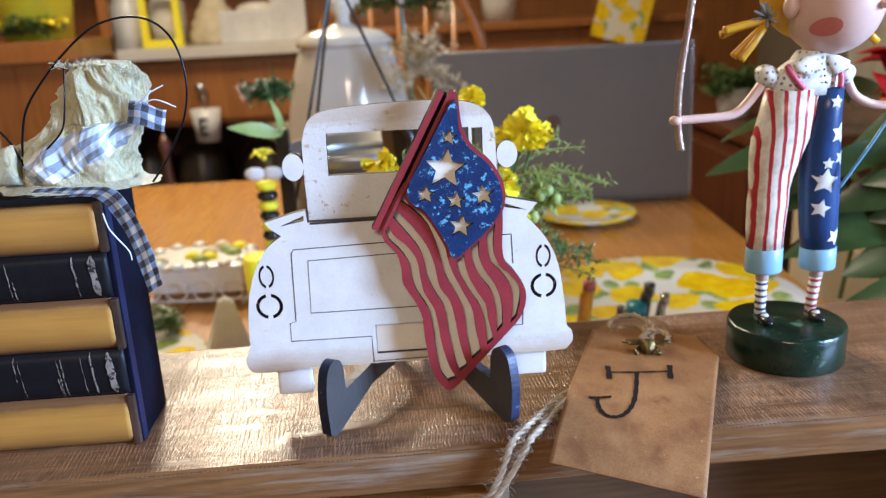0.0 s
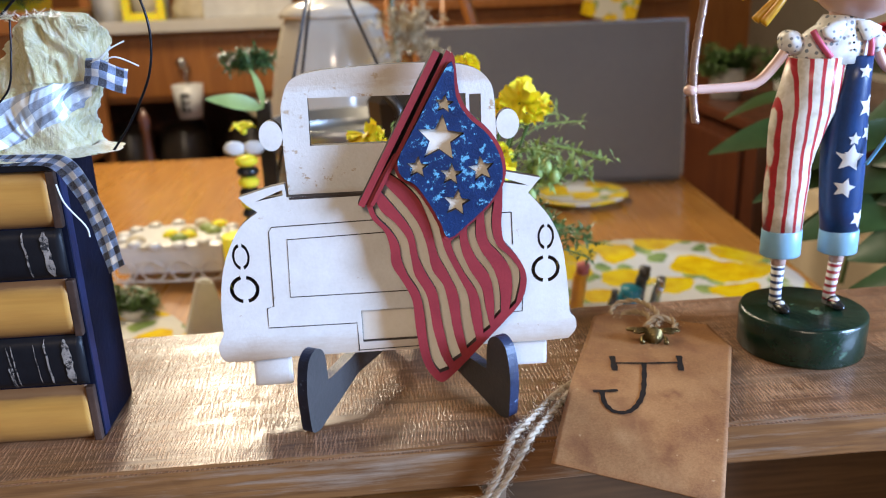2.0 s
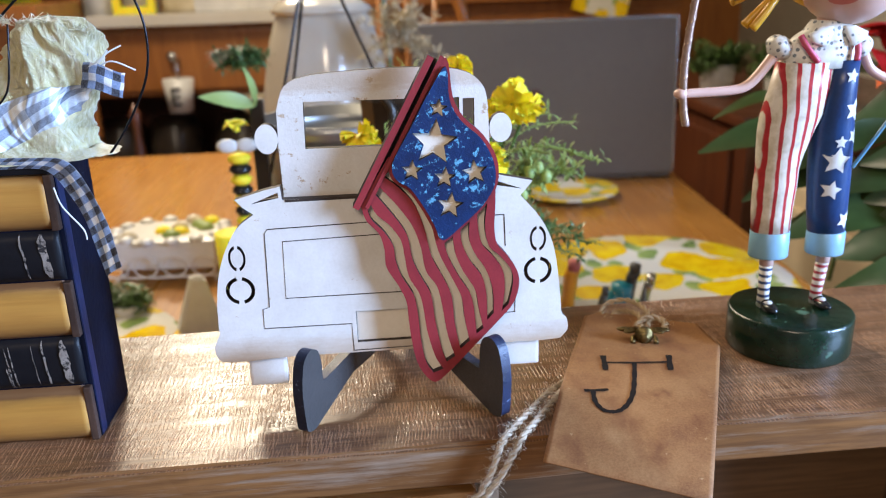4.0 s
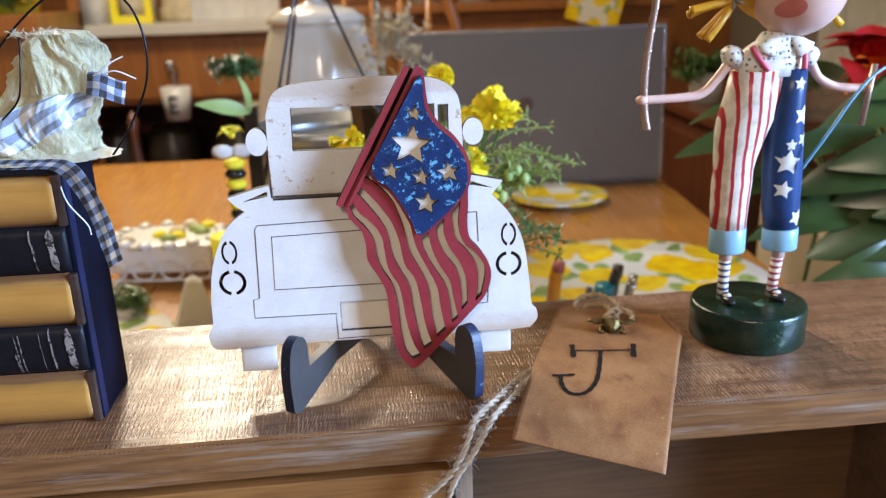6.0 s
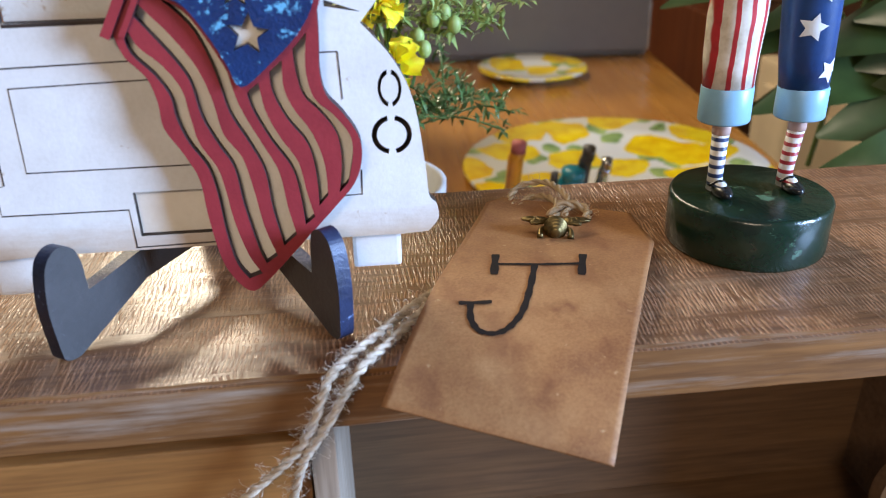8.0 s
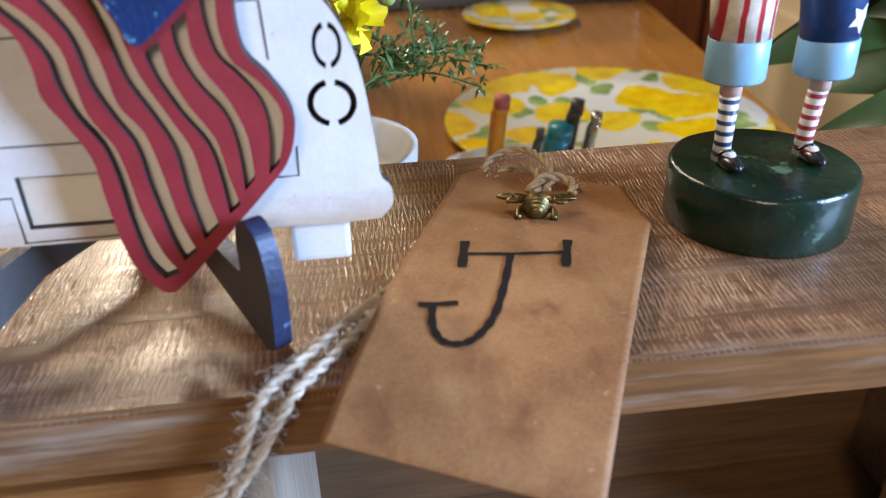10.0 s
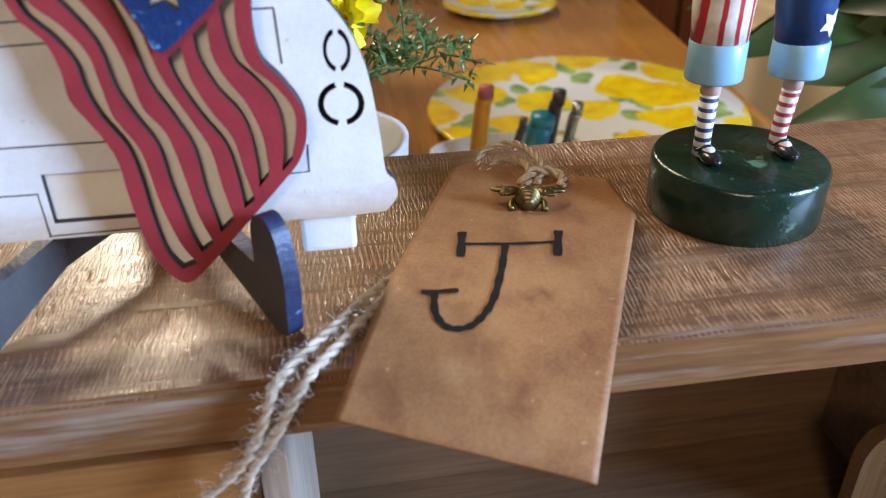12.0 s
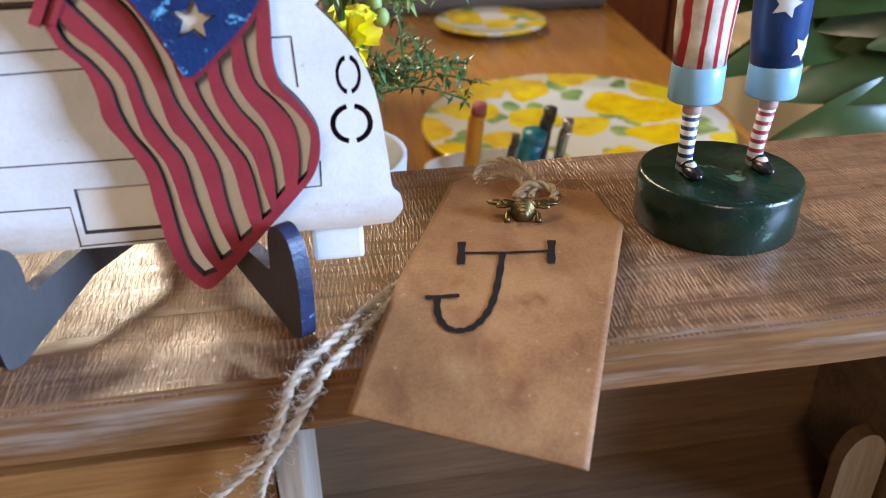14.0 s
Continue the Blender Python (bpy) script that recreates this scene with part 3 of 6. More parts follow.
# ---- the wooden riser shelf ----


def build_shelf():
    t = thing("riser_shelf", "weathered brown wooden riser shelf with open compartments", "shelf", (0, 0, 0), 1.0)
    bm = box(-0.42, 0.44, -0.041, 0.103, -0.0215, 0.0)
    bmesh.ops.subdivide_edges(bm, edges=[e for e in bm.edges if abs(e.verts[0].co.x - e.verts[1].co.x) > 0.1], cuts=80, use_grid_fill=True)
    bmesh.ops.bevel(bm, geom=[e for e in bm.edges if abs(e.verts[0].co.x - e.verts[1].co.x) > 0.001 and len(e.link_faces) == 2 and e.calc_face_angle(0) > 0.5], offset=0.0016, segments=2, affect="EDGES")
    for v in bm.verts:
        k = noise.noise(Vector((v.co.x * 30, v.co.y * 8, v.co.z * 40)))
        if v.co.y < 0 or v.co.y > 0.08:
            v.co.y += 0.0007 * k
        if v.co.y < 0 and v.co.z > -0.003:
            v.co.z += 0.0005 * noise.noise(Vector((v.co.x * 70, 3.1, 0)))
    bm.normal_update()
    for f in bm.faces:
        if f.normal.y < -0.5 or f.normal.z < -0.5:
            f.material_index = 1
    part("top_board", bm, [M_SHELF, M_SHELF_FRONT], t, "saw-marked varnished brown top board")
    part("bottom_board", box(-0.42, 0.44, -0.036, 0.100, Z_TABLE, -0.187, 0.001), M_SHELF_SHADED, t)
    part("back_panel", box(-0.42, 0.44, 0.0925, 0.1, -0.187, -0.0215), M_SHELF_SHADED, t)
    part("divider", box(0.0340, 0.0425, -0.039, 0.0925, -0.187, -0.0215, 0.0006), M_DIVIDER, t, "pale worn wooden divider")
    part("divider", box(0.330, 0.342, -0.002, 0.0925, -0.187, -0.0215, 0.0006), M_SHELF_SHADED, t)
    part("end_panel", box(-0.42, -0.408, -0.039, 0.0925, -0.187, -0.0215, 0.0006), M_SHELF_SHADED, t)
    part("end_panel", box(0.428, 0.44, -0.039, 0.0925, -0.187, -0.0215, 0.0006), M_SHELF_SHADED, t)
    part("drawer_front", box(-0.405, 0.0331, -0.036, -0.022, -0.184, -0.0285, 0.001), M_DRAWER, t, "honey-brown wooden drawer front")
    arch = [(0.0, -0.187)] + [(0.017 - 0.017 * math.cos(math.pi * k / 16), -0.106 + 0.020 * math.sin(math.pi * k / 16)) for k in range(17)] + [(0.034, -0.187)]
    peg = plate_cut([[(0.3025 + 0.72 * x, z - 0.043) for x, z in arch]], 0.026, 0.034)
    part("arched_slat", peg, [M_DIVIDER, M_SHELF_SHADED], t, "grey worn slat with a rounded top")


build_shelf()

# ---- the cut-out truck ----


def build_truck():
    t = thing("truck_cutout", "white distressed wooden pickup truck cut-out with a flag", "decoration", (0, 0, 0))
    body = soft2(mm([(-82, 35), (-81, 29.5), (-77, 27), (-62, 27)]), 3, False)[:-1] + mm([(-47, 28), (70, 28)]) \
        + soft2(mm([(79, 28.5), (82.5, 33), (82, 38.5), (79.5, 42), (78.5, 53), (75.5, 74), (69.5, 88), (60, 99.5)]), 4, False) \
        + mm([(65.5, 106), (50, 109.5), (46, 109.5), (46, 103), (-45, 103), (-45.5, 109), (-52, 107.8), (-65.5, 104), (-62.5, 100.5)]) \
        + soft2(mm([(-58, 97), (-66, 91), (-72.5, 80), (-76.5, 68), (-78.5, 54), (-79, 41)]), 4, False)
    holes = []
    for cx in (-67.3, 68.0):
        dz = 0 if cx < 0 else 1.5
        for a in ((12, 168), (192, 348)):
            holes.append(arc_loop(cx / 1000, (62 + dz) / 1000, 0.0057, 0.0017, a[0] - 90, a[1] - 90))
            holes.append(arc_loop(cx / 1000, (77.3 + dz) / 1000, 0.0053, 0.0016, a[0] - 90, a[1] - 90, 0.62))
    holes.append(mm([(-16.5, 33), (30, 33), (30, 48.5), (-16.5, 48.5)]))
    holes += [mm([(49.5, 106.6), (49.5, 104.6), (60.5, 102.6)]), mm([(-46.6, 106.4), (-58.5, 101.8), (-46.6, 103.9)])]
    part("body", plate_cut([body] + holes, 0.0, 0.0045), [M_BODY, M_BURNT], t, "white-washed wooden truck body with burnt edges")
    part("number_plate", box(-0.0164, 0.0299, 0.0024, 0.0044, 0.0331, 0.0484), M_CREAM, t, "blank cream plate panel set in a recess")
    # dark sheets added behind the lamp slots, for the shade in their depth
    for sx in (-1, 1):
        x, z = (-0.0673, 0.0) if sx < 0 else (0.068, 0.0015)
        part("slot_shade", box(x - 0.0064, x + 0.0064, 0.0048, 0.0058, 0.0556 + z, 0.0690 + z), M_BURNT, t)
        part("slot_shade", box(x - 0.0040, x + 0.0040, 0.0048, 0.0058, 0.0710 + z, 0.0836 + z), M_BURNT, t)
    cab = mm([(-44.5, 98), (-45, 123)]) + soft2(mm([(-44.5, 141), (-40.5, 151), (-31, 155), (-11, 156.5), (14, 157), (30, 156), (39.5, 153), (45, 147), (46.5, 139)]), 4, False) + mm([(47, 123), (47, 98)])
    win = [mm([(-33.5, 124), (34, 123.5), (34, 143.5), (-33, 144.3)]), mm([(35.5, 127), (40.5, 127), (40.5, 143), (35.5, 143)])]
    cab_ob = part("cab", plate_cut([cab] + win, 0.0045, 0.0088), [M_CAB, M_BURNT], t, "white-washed cab with a cut rear window")
    for sx, cx, cz in ((-1, -49.8, 129.0), (1, 52.0, 129.5)):
        ear = [(cx / 1000 + 0.0050 * math.cos(a * math.pi / 12), cz / 1000 + 0.0065 * math.sin(a * math.pi / 12)) for a in range(24)]
        part("mirror", plate_cut([ear], 0.0045, 0.0088), [M_WHITE, M_BURNT], cab_ob)
        x0, x1 = sorted((cx / 1000 - sx * 0.0042, (-45.5 if sx < 0 else 46.5) / 1000))
        part("mirror_arm", box(x0, x1, 0.0050, 0.0082, cz / 1000 - 0.0045, cz / 1000 - 0.0005, 0.0003), M_WHITE, cab_ob)
    for x0, x1, z0 in ((-0.068, -0.0505, 0.0125), (0.0525, 0.0695, 0.0145)):
        part("tyre", box(x0, x1, 0.0030, 0.0075, z0, 0.031, 0.0014), M_WHITE, t)
    # engraved lines of the tailgate
    for line in ([(-18.5, 29), (-18.7, 42.6), (-58.5, 42.8), (-58.3, 52.3), (-55.3, 53.2), (-54.2, 88), (-52.8, 90), (-2, 91)],
                 [(8, 57), (-47.5, 57), (-46.6, 84), (-3, 85)], [(52.5, 91), (53, 76)], [(47, 91), (52.5, 91)], [(57.5, 52), (57.2, 43.5), (50, 43.3)], [(-19, 29), (9, 29.4)]):
        part("engraved_line", plate_cut([strip2(mm(line), 0.00045)], -0.00012, 0.0002), [M_BURNT, M_BURNT], t)
    part("engraved_line", plate_cut([strip2(mm([(-44, 102.4), (-5, 102.6)]), 0.0011)], -0.00014, 0.0002), [M_BURNT, M_BURNT], t)
    # the flag: a cream sheet, a red sheet over it with six wavy slots, a blue canton with cut stars, a staff
    def flat(pts):
        return [((1.0103 * x + 0.04) / 1000, (1.0103 * z - 2.04) / 1000) for x, z in pts]

    left = [(-11.0, 101.8), (-8.9, 94.6), (-3.7, 88.2), (-1.8, 80.3), (-1.4, 72.9), (3.4, 64.0), (6.7, 55.6), (7.5, 43.8), (9.6, 28.4), (13.3, 19.8), (18.1, 15.4)]
    hem = [(23.4, 18.8), (31.8, 27.3), (40.1, 36.0), (48.3, 44.6), (54.6, 52.0)]
    right = [(57.3, 60.0), (56.7, 67.4), (52.2, 75.2), (47.7, 80.9), (46.5, 88.3), (47.0, 97.1), (47.2, 106.1)]
    edge = soft2(left + hem + right, 4, False)
    top = [(30, 112), (14, 122), (2.0, 122.0), (-6.0, 110.0)]
    inner = soft2([(x + 1.6, z + 0.4) for x, z in left[:-1]] + [(19, 18.4)] + [(x - 0.8, z + 1.2) for x, z in hem] + [(x - 1.6, z) for x, z in right], 4, False)
    flag = part("flag", plate_cut([flat(inner + top)], -0.0036, -0.0001), [M_CREAM, M_BURNT], t, "cream wooden flag backing")
    slots = [([(-8.4, 101.4), (-6.8, 95.3), (-1.6, 89.2), (2.0, 82.6), (2.7, 75.9), (5.2, 68.0), (9.8, 59.6), (11.5, 50.0), (12.4, 37.0), (14.3, 26.0), (17.6, 20.2)], [(22.1, 21.8), (18.5, 28.7), (15.4, 41.2), (14.2, 51.4), (12.6, 59.5), (8.3, 67.8), (6.8, 77.0), (5.6, 84.7), (1.1, 91.9), (-4.5, 97.3), (-6.9, 102.6)]),
             ([(-4.9, 106.6), (-1.4, 102.0), (5.0, 93.2), (8.5, 86.2), (10.2, 75.8), (14.0, 66.7), (17.7, 58.9), (19.1, 46.5), (21.9, 31.2), (23.8, 25.4)], [(27.7, 27.9), (24.7, 38.2), (22.9, 50.8), (20.6, 62.3), (15.9, 70.1), (14.0, 81.2), (10.8, 91.1), (5.0, 100.2), (0.3, 105.9), (-3.0, 109.7)]),
             ([(-0.4, 113.5), (5.3, 108.9), (11.7, 101.3), (15.9, 89.8), (18.5, 77.0), (23.2, 67.0), (26.9, 57.5), (27.9, 44.7), (30.2, 31.4)], [(34.6, 35.2), (32.7, 45.3), (31.3, 56.8), (27.6, 65.5), (22.4, 76.9), (20.1, 85.8), (18.3, 97.1), (14.5, 105.8), (8.3, 112.0), (3.9, 118.2)]),
             ([(24.4, 82.3), (25.8, 76.5), (30.3, 66.8), (35.4, 58.0), (37.1, 48.3), (37.8, 38.4)], [(41.0, 41.0), (39.2, 49.7), (37.5, 59.8), (32.6, 68.6), (29.2, 77.1), (28.1, 86.5)]),
             ([(31.8, 90.0), (31.9, 82.9), (35.4, 74.0), (40.8, 65.9), (42.6, 56.7), (42.8, 44.8)], [(45.8, 48.2), (45.5, 59.3), (42.4, 69.4), (37.5, 77.4), (35.3, 84.9), (36.3, 96.0)]),
             ([(39.7, 100.5), (39.1, 92.2), (40.8, 81.6), (45.7, 75.5), (50.1, 68.4), (50.9, 59.0), (49.5, 48.9)], [(52.6, 52.2), (54.6, 61.6), (54.0, 68.0), (49.3, 74.8), (44.1, 80.1), (42.4, 89.9), (44.3, 104.0)])]
    slots = [flat(soft2(a, 4, False) + soft2(b, 4, False)) for a, b in slots]
    part("striped_sheet", plate_cut([flat(edge + top)] + slots, -0.0072, -0.0024), [M_RED, M_RED_EDGE], flag, "barn red sheet with wavy slots that leave seven stripes")
    canton = soft2([(27, 158.5), (28.2, 145), (33, 136), (41, 128.5), (46, 119), (46.6, 109), (41.5, 100), (32, 91), (23.5, 85), (20, 92), (16, 100), (10.5, 108.5), (4.5, 113), (3.6, 120), (11.5, 134), (20, 149)], 4)
    big = soft2([(27.4, 162), (29.8, 146), (34.3, 137.2), (42.3, 129.4), (47.8, 119.5), (48.2, 108.5), (42.6, 98.6), (33, 89.6), (23.2, 82.8), (18.8, 91), (14.8, 99), (9.6, 107), (3.2, 111.8), (2.2, 120.4), (10.3, 134.8), (19, 150)], 4)
    stars = [(23.3, 142, 4.2, 0.15), (21.3, 127.8, 10.2, 0.12), (11.4, 116.3, 4.9, 0.1), (25.2, 112.6, 5.0, 0.1), (38.0, 114.3, 5.8, -0.1), (27.2, 100.3, 6.2, 0.15)]
    part("canton_border", plate_cut([flat(big)], -0.0074, -0.0026), [M_RED, M_RED_EDGE], flag, "thin red border under the blue canton")
    part("canton", plate_cut([flat(canton)] + [flat(star_loop(*s)) for s in stars], -0.0104, -0.0077), [M_BLUE, M_BURNT], flag, "distressed navy blue canton with cut stars")
    for s in stars:
        part("star", plate_cut([flat(star_loop(s[0], s[1], s[2] * 1.10, s[3]))], -0.0076, -0.0073), [M_CREAM, M_CREAM], flag, "cream star showing through the cut")
    for x, w in ((0.0, 2.9), (4.6, 1.7)):
        part("staff", plate_cut([strip2(flat([(-13.0 + x, 100.5), (21.2 + x, 162.6)]), w / 1000)], -0.0086, -0.0010), [M_RED, M_RED_EDGE], flag, "dark red flag staff rail")
    # dark strip added behind the two rails to darken the gap between them
    part("staff", plate_cut([strip2(flat([(-12.4, 100.5), (24.0, 161.0)]), 0.003)], -0.0040, -0.0009), [M_BURNT, M_BURNT], flag)
    # two crossed stand feet, with an upturned toe each
    prof = [(0.000, 0.006), (0.001, 0.0015), (0.006, 0.0), (0.012, 0.002), (0.040, 0.0125), (0.075, 0.014), (0.100, 0.004), (0.106, 0.0), (0.112, 0.004), (0.112, 0.026), (0.045, 0.0245), (0.0185, 0.0205), (0.0155, 0.022), (0.0150, 0.030), (0.013, 0.036), (0.0085, 0.0385), (0.004, 0.0370), (0.001, 0.032), (-0.0008, 0.020)]
    for (hx, hy), (tx, ty) in (((-0.043, -0.023), (0.006, 0.060)), ((0.0495, -0.0215), (-0.004, 0.060))):
        foot = plate_cut([soft2(prof[:5], 4, False)[:-1] + prof[4:10] + soft2(prof[10:] + prof[:1], 4, False)[:-1]], -0.0026, 0.0026)
        a = math.atan2(ty - hy, tx - hx)
        foot.transform(Matrix.Translation((hx, hy, 0.0)) @ Matrix.Rotation(a, 4, "Z"))
        part("stand_foot", foot, [M_BLACK, M_BOOT_EDGE], t, "black painted wooden stand foot with upturned toe")


build_truck()

# ---- stack of books ----


def build_books():
    t = thing("book_stack", "wooden block painted as five stacked tan and black books", "decoration", (-0.2155, 0.0, 0.0))
    x1 = 0.0805
    part("block", box(-0.078, x1 + 0.0012, -0.0118, 0.030, 0.0, 0.1245, 0.0012), M_BOOK_SIDE, t, "dark navy worn side of the block")
    zs = (0.0, 0.0268, 0.0505, 0.0762, 0.0985, 0.1225)
    for k in range(5):
        z0, z1 = zs[k] + 0.0003, zs[k + 1] - 0.0003
        tan = k % 2 == 0
        end = x1 - (0.0026 if tan else 0.0012)
        bm = bmesh.new()
        rows = []
        nseg, nx = 18, 60
        for i in range(nx + 1):
            x = -0.078 + (end + 0.078) * i / nx
            col = []
            for j in range(nseg + 1):
                f = j / nseg
                b = 0.0030 * (1 - (2 * f - 1) ** 6)
                b += 0.0003 * noise.noise(Vector((x * 60, f * 3 + k * 7, 1.7)))
                col.append(bm.verts.new((x, -0.0119 - b, (z1 - z0) * f)))
            rows.append(col)
        for a, b in zip(rows, rows[1:]):
            for j in range(nseg):
                bm.faces.new((a[j], b[j], b[j + 1], a[j + 1]))
        cap = [bm.verts.new((end, -0.0110, 0)), bm.verts.new((end, -0.0110, z1 - z0))]
        bm.faces.new(rows[-1] + cap[::-1])
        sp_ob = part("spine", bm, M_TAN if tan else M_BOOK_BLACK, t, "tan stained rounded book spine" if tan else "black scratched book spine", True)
        sp_ob.location.z = z0
        if tan:
            part("cover_edge", box(end, x1 + 0.0006, -0.0150, -0.0112, z0, z1, 0.0006), M_COVER_EDGE, t, "brown-black worn cover edge")
        else:
            rng = random.Random(30 + k)
            marks = [(0.0, 0.0050, 0.06, 0.96), (-0.0085, 0.0013, 0.04, 0.97)] + [(-rng.uniform(0.012, 0.10), rng.uniform(0.0004, 0.0010), *rng.choice(((0.03, 0.5), (0.45, 0.97), (0.2, 0.8), (0.05, 0.9)))) for _ in range(9)]
            for dx, w, lo, hi in marks:
                sm, prev = bmesh.new(), None
                for i in range(15):
                    f = lo + (hi - lo) * i / 14
                    bulge = 0.0119 + 0.0030 * (1 - (2 * f - 1) ** 6) + 0.0004
                    xm = end - 0.0052 + dx - 0.0018 * f + 0.0005 * noise.noise(Vector((f * 7, dx * 900, k)))
                    hw = w / 2 * (0.55 + 0.6 * abs(noise.noise(Vector((f * 9, dx * 500, k + 4))))) * min(1, 0.25 + 6 * min(i, 14 - i) / 14)
                    row = [sm.verts.new((x, -bulge, z0 + (z1 - z0) * f)) for x in (xm - hw, xm + hw)]
                    if prev:
                        sm.faces.new((prev[0], prev[1], row[1], row[0]))
                    prev = row
                part("scratch", sm, M_SCRATCH, t, "pale scratch through the black paint")
    part("edge_paint", box(x1 + 0.0008, x1 + 0.0016, -0.0116, -0.0055, 0.001, 0.1225, 0.0003), M_NAVY_EDGE, t, "navy worn front corner")
    part("top_cover", box(-0.078, x1, -0.0150, 0.029, 0.1226, 0.1256, 0.0008), M_BOOK_BLACK, t)


build_books()

# ---- cloth bundle on the books ----
SACK = ((0.1258, -0.151, 0.0330), (0.130, -0.151, 0.0305), (0.138, -0.151, 0.0285), (0.147, -0.1465, 0.0275), (0.156, -0.1365, 0.0225), (0.166, -0.1325, 0.0205), (0.175, -0.1315, 0.0185), (0.1815, -0.1320, 0.0140), (0.1825, -0.1320, 0.002))


def sack_patch(a0, a1, f0, f1, na, nf, off, tilt=0.0):
    """A crumpled cloth surface between two angles and heights of the bundle."""
    bm = bmesh.new()
    uv = bm.loops.layers.uv.verify()
    grid = []
    for i in range(nf + 1):
        row = []
        for j in range(na + 1):
            f = max(0.0, min(1.0, f0 + (f1 - f0) * i / nf + tilt * (j / na - 0.5))) * (len(SACK) - 1)
            k = min(int(f), len(SACK) - 2)
            z, cx, r = (SACK[k][m] + (SACK[k + 1][m] - SACK[k][m]) * (f - k) for m in (0, 1, 2))
            a = radians(a0 + (a1 - a0) * j / na)
            p = Vector((math.cos(a), math.sin(a), z * 40))
            fold = abs(noise.noise(Vector((p.x * 1.8 + z * 60, p.y * 1.8, z * 70)))) * 0.0075 + abs(noise.noise(Vector((p.x * 5 + z * 170, p.y * 5, z * 60)))) * 0.0040 + noise.noise(Vector((p.x * 14 + z * 300, p.y * 14, z * 160))) * 0.0011
            fold += 0.0022 * math.sin(6 * a + z * 210)
            rr = r + off - fold * min(1.0, r / 0.012)
            row.append(bm.verts.new((cx + rr * math.cos(a), 0.008 + 0.62 * rr * math.sin(a), z + 0.002 * noise.noise(p * 2.2) * (1 if z > 0.128 else 0))))
        grid.append(row)
    for i in range(nf):
        for j in range(na):
            fc = bm.faces.new((grid[i][j], grid[i][j + 1], grid[i + 1][j + 1], grid[i + 1][j]))
            for lp, (ii, jj) in zip(fc.loops, ((i, j), (i, j + 1), (i + 1, j + 1), (i + 1, j))):
                s, v = 0.055 * jj / na * abs(a1 - a0) / 120, 0.07 * (f0 + (f1 - f0) * ii / nf)
                lp[uv].uv = (s * 0.8 + v * 0.5, v * 0.9 - s * 0.45)
    return bm


def build_bundle():
    t = thing("cloth_bundle", "crumpled yellow organza bundle with gingham ribbon on the books", "decoration", (0, 0, 0))
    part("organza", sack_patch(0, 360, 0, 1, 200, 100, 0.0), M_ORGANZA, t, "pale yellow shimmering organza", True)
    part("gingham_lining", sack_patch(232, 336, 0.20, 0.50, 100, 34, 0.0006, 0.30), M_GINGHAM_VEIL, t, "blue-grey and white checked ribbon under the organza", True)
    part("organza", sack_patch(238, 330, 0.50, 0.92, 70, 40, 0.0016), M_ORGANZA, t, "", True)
    skirt = bmesh.new()
    ring = []
    for k in range(73):
        a = 2 * math.pi * k / 72
        r = 0.0375 + 0.004 * noise.noise(Vector((math.cos(a) * 3, math.sin(a) * 3, 0)))
        ring.append([skirt.verts.new((-0.150 + q * r * math.cos(a), 0.006 + 0.60 * q * r * math.sin(a), 0.1262 + h + 0.0022 * abs(noise.noise(Vector((math.cos(a) * 4, math.sin(a) * 4, q)))))) for q, h in ((0.75, 0.003), (0.9, 0.0012), (1.02, 0.0004))])
    for a, b in zip(ring, ring[1:]):
        for j in (0, 1):
            skirt.faces.new((a[j], b[j], b[j + 1], a[j + 1]))
    part("organza_skirt", skirt, M_ORGANZA, t, "", True)
    part("gathered_neck", tube(spline([(-0.172, -0.003, 0.139), (-0.180, -0.003, 0.138), (-0.192, -0.002, 0.139)], 4), 0.0085, 14, None, (1.1, 0.8)), M_ORGANZA, t, "", True)
    tail = ribbon(spline([(-0.165, -0.0125, 0.1272), (-0.145, -0.0168, 0.1278), (-0.130, -0.0185, 0.1265), (-0.1225, -0.0190, 0.116), (-0.1185, -0.0180, 0.103), (-0.1165, -0.0165, 0.090), (-0.1155, -0.0155, 0.080)], 6), 0.0098, (0.75, -0.25, 0.45), None, 0, 0.0005)
    part("ribbon_tail", thicken(tail, 0.0004), M_GINGHAM, t, "dark and white gingham ribbon hanging down, blue light in its colour", True)
    bit = ribbon(spline([(-0.119, -0.004, 0.160), (-0.113, -0.006, 0.1595), (-0.1065, -0.004, 0.156), (-0.1035, -0.003, 0.155)], 4), 0.0105, (0.25, -0.1, 0.95), None, 0, 0.0006)
    part("ribbon_end", thicken(bit, 0.0004), M_GINGHAM, t, "", True)
    for pts in ([(-0.113, -0.004, 0.163), (-0.108, -0.005, 0.168), (-0.102, -0.004, 0.171)], [(-0.112, -0.004, 0.163), (-0.106, -0.005, 0.165), (-0.098, -0.003, 0.161)], [(-0.116, -0.005, 0.163), (-0.110, -0.007, 0.166), (-0.107, -0.006, 0.1695)],
                [(-0.132, -0.0195, 0.118), (-0.130, -0.0195, 0.110), (-0.124, -0.018, 0.100), (-0.1235, -0.017, 0.095)]):
        part("thread", tube(spline(pts, 5), 0.00035, 5), M_STAR, t)
    rng = random.Random(4)
    fr = bmesh.new()
    for k in range(90):
        x = rng.uniform(-0.150, -0.113)
        z = 0.1815 - max(0, x + 0.125) * 0.5 + rng.uniform(-0.002, 0.0005)
        a = rng.uniform(0, 6.28)
        tube([(x, rng.uniform(-0.006, 0.008), z), (x + 0.003 * math.cos(a), rng.uniform(-0.008, 0.008), z + 0.0028 * abs(math.sin(a)))], 0.00014, 3, fr)
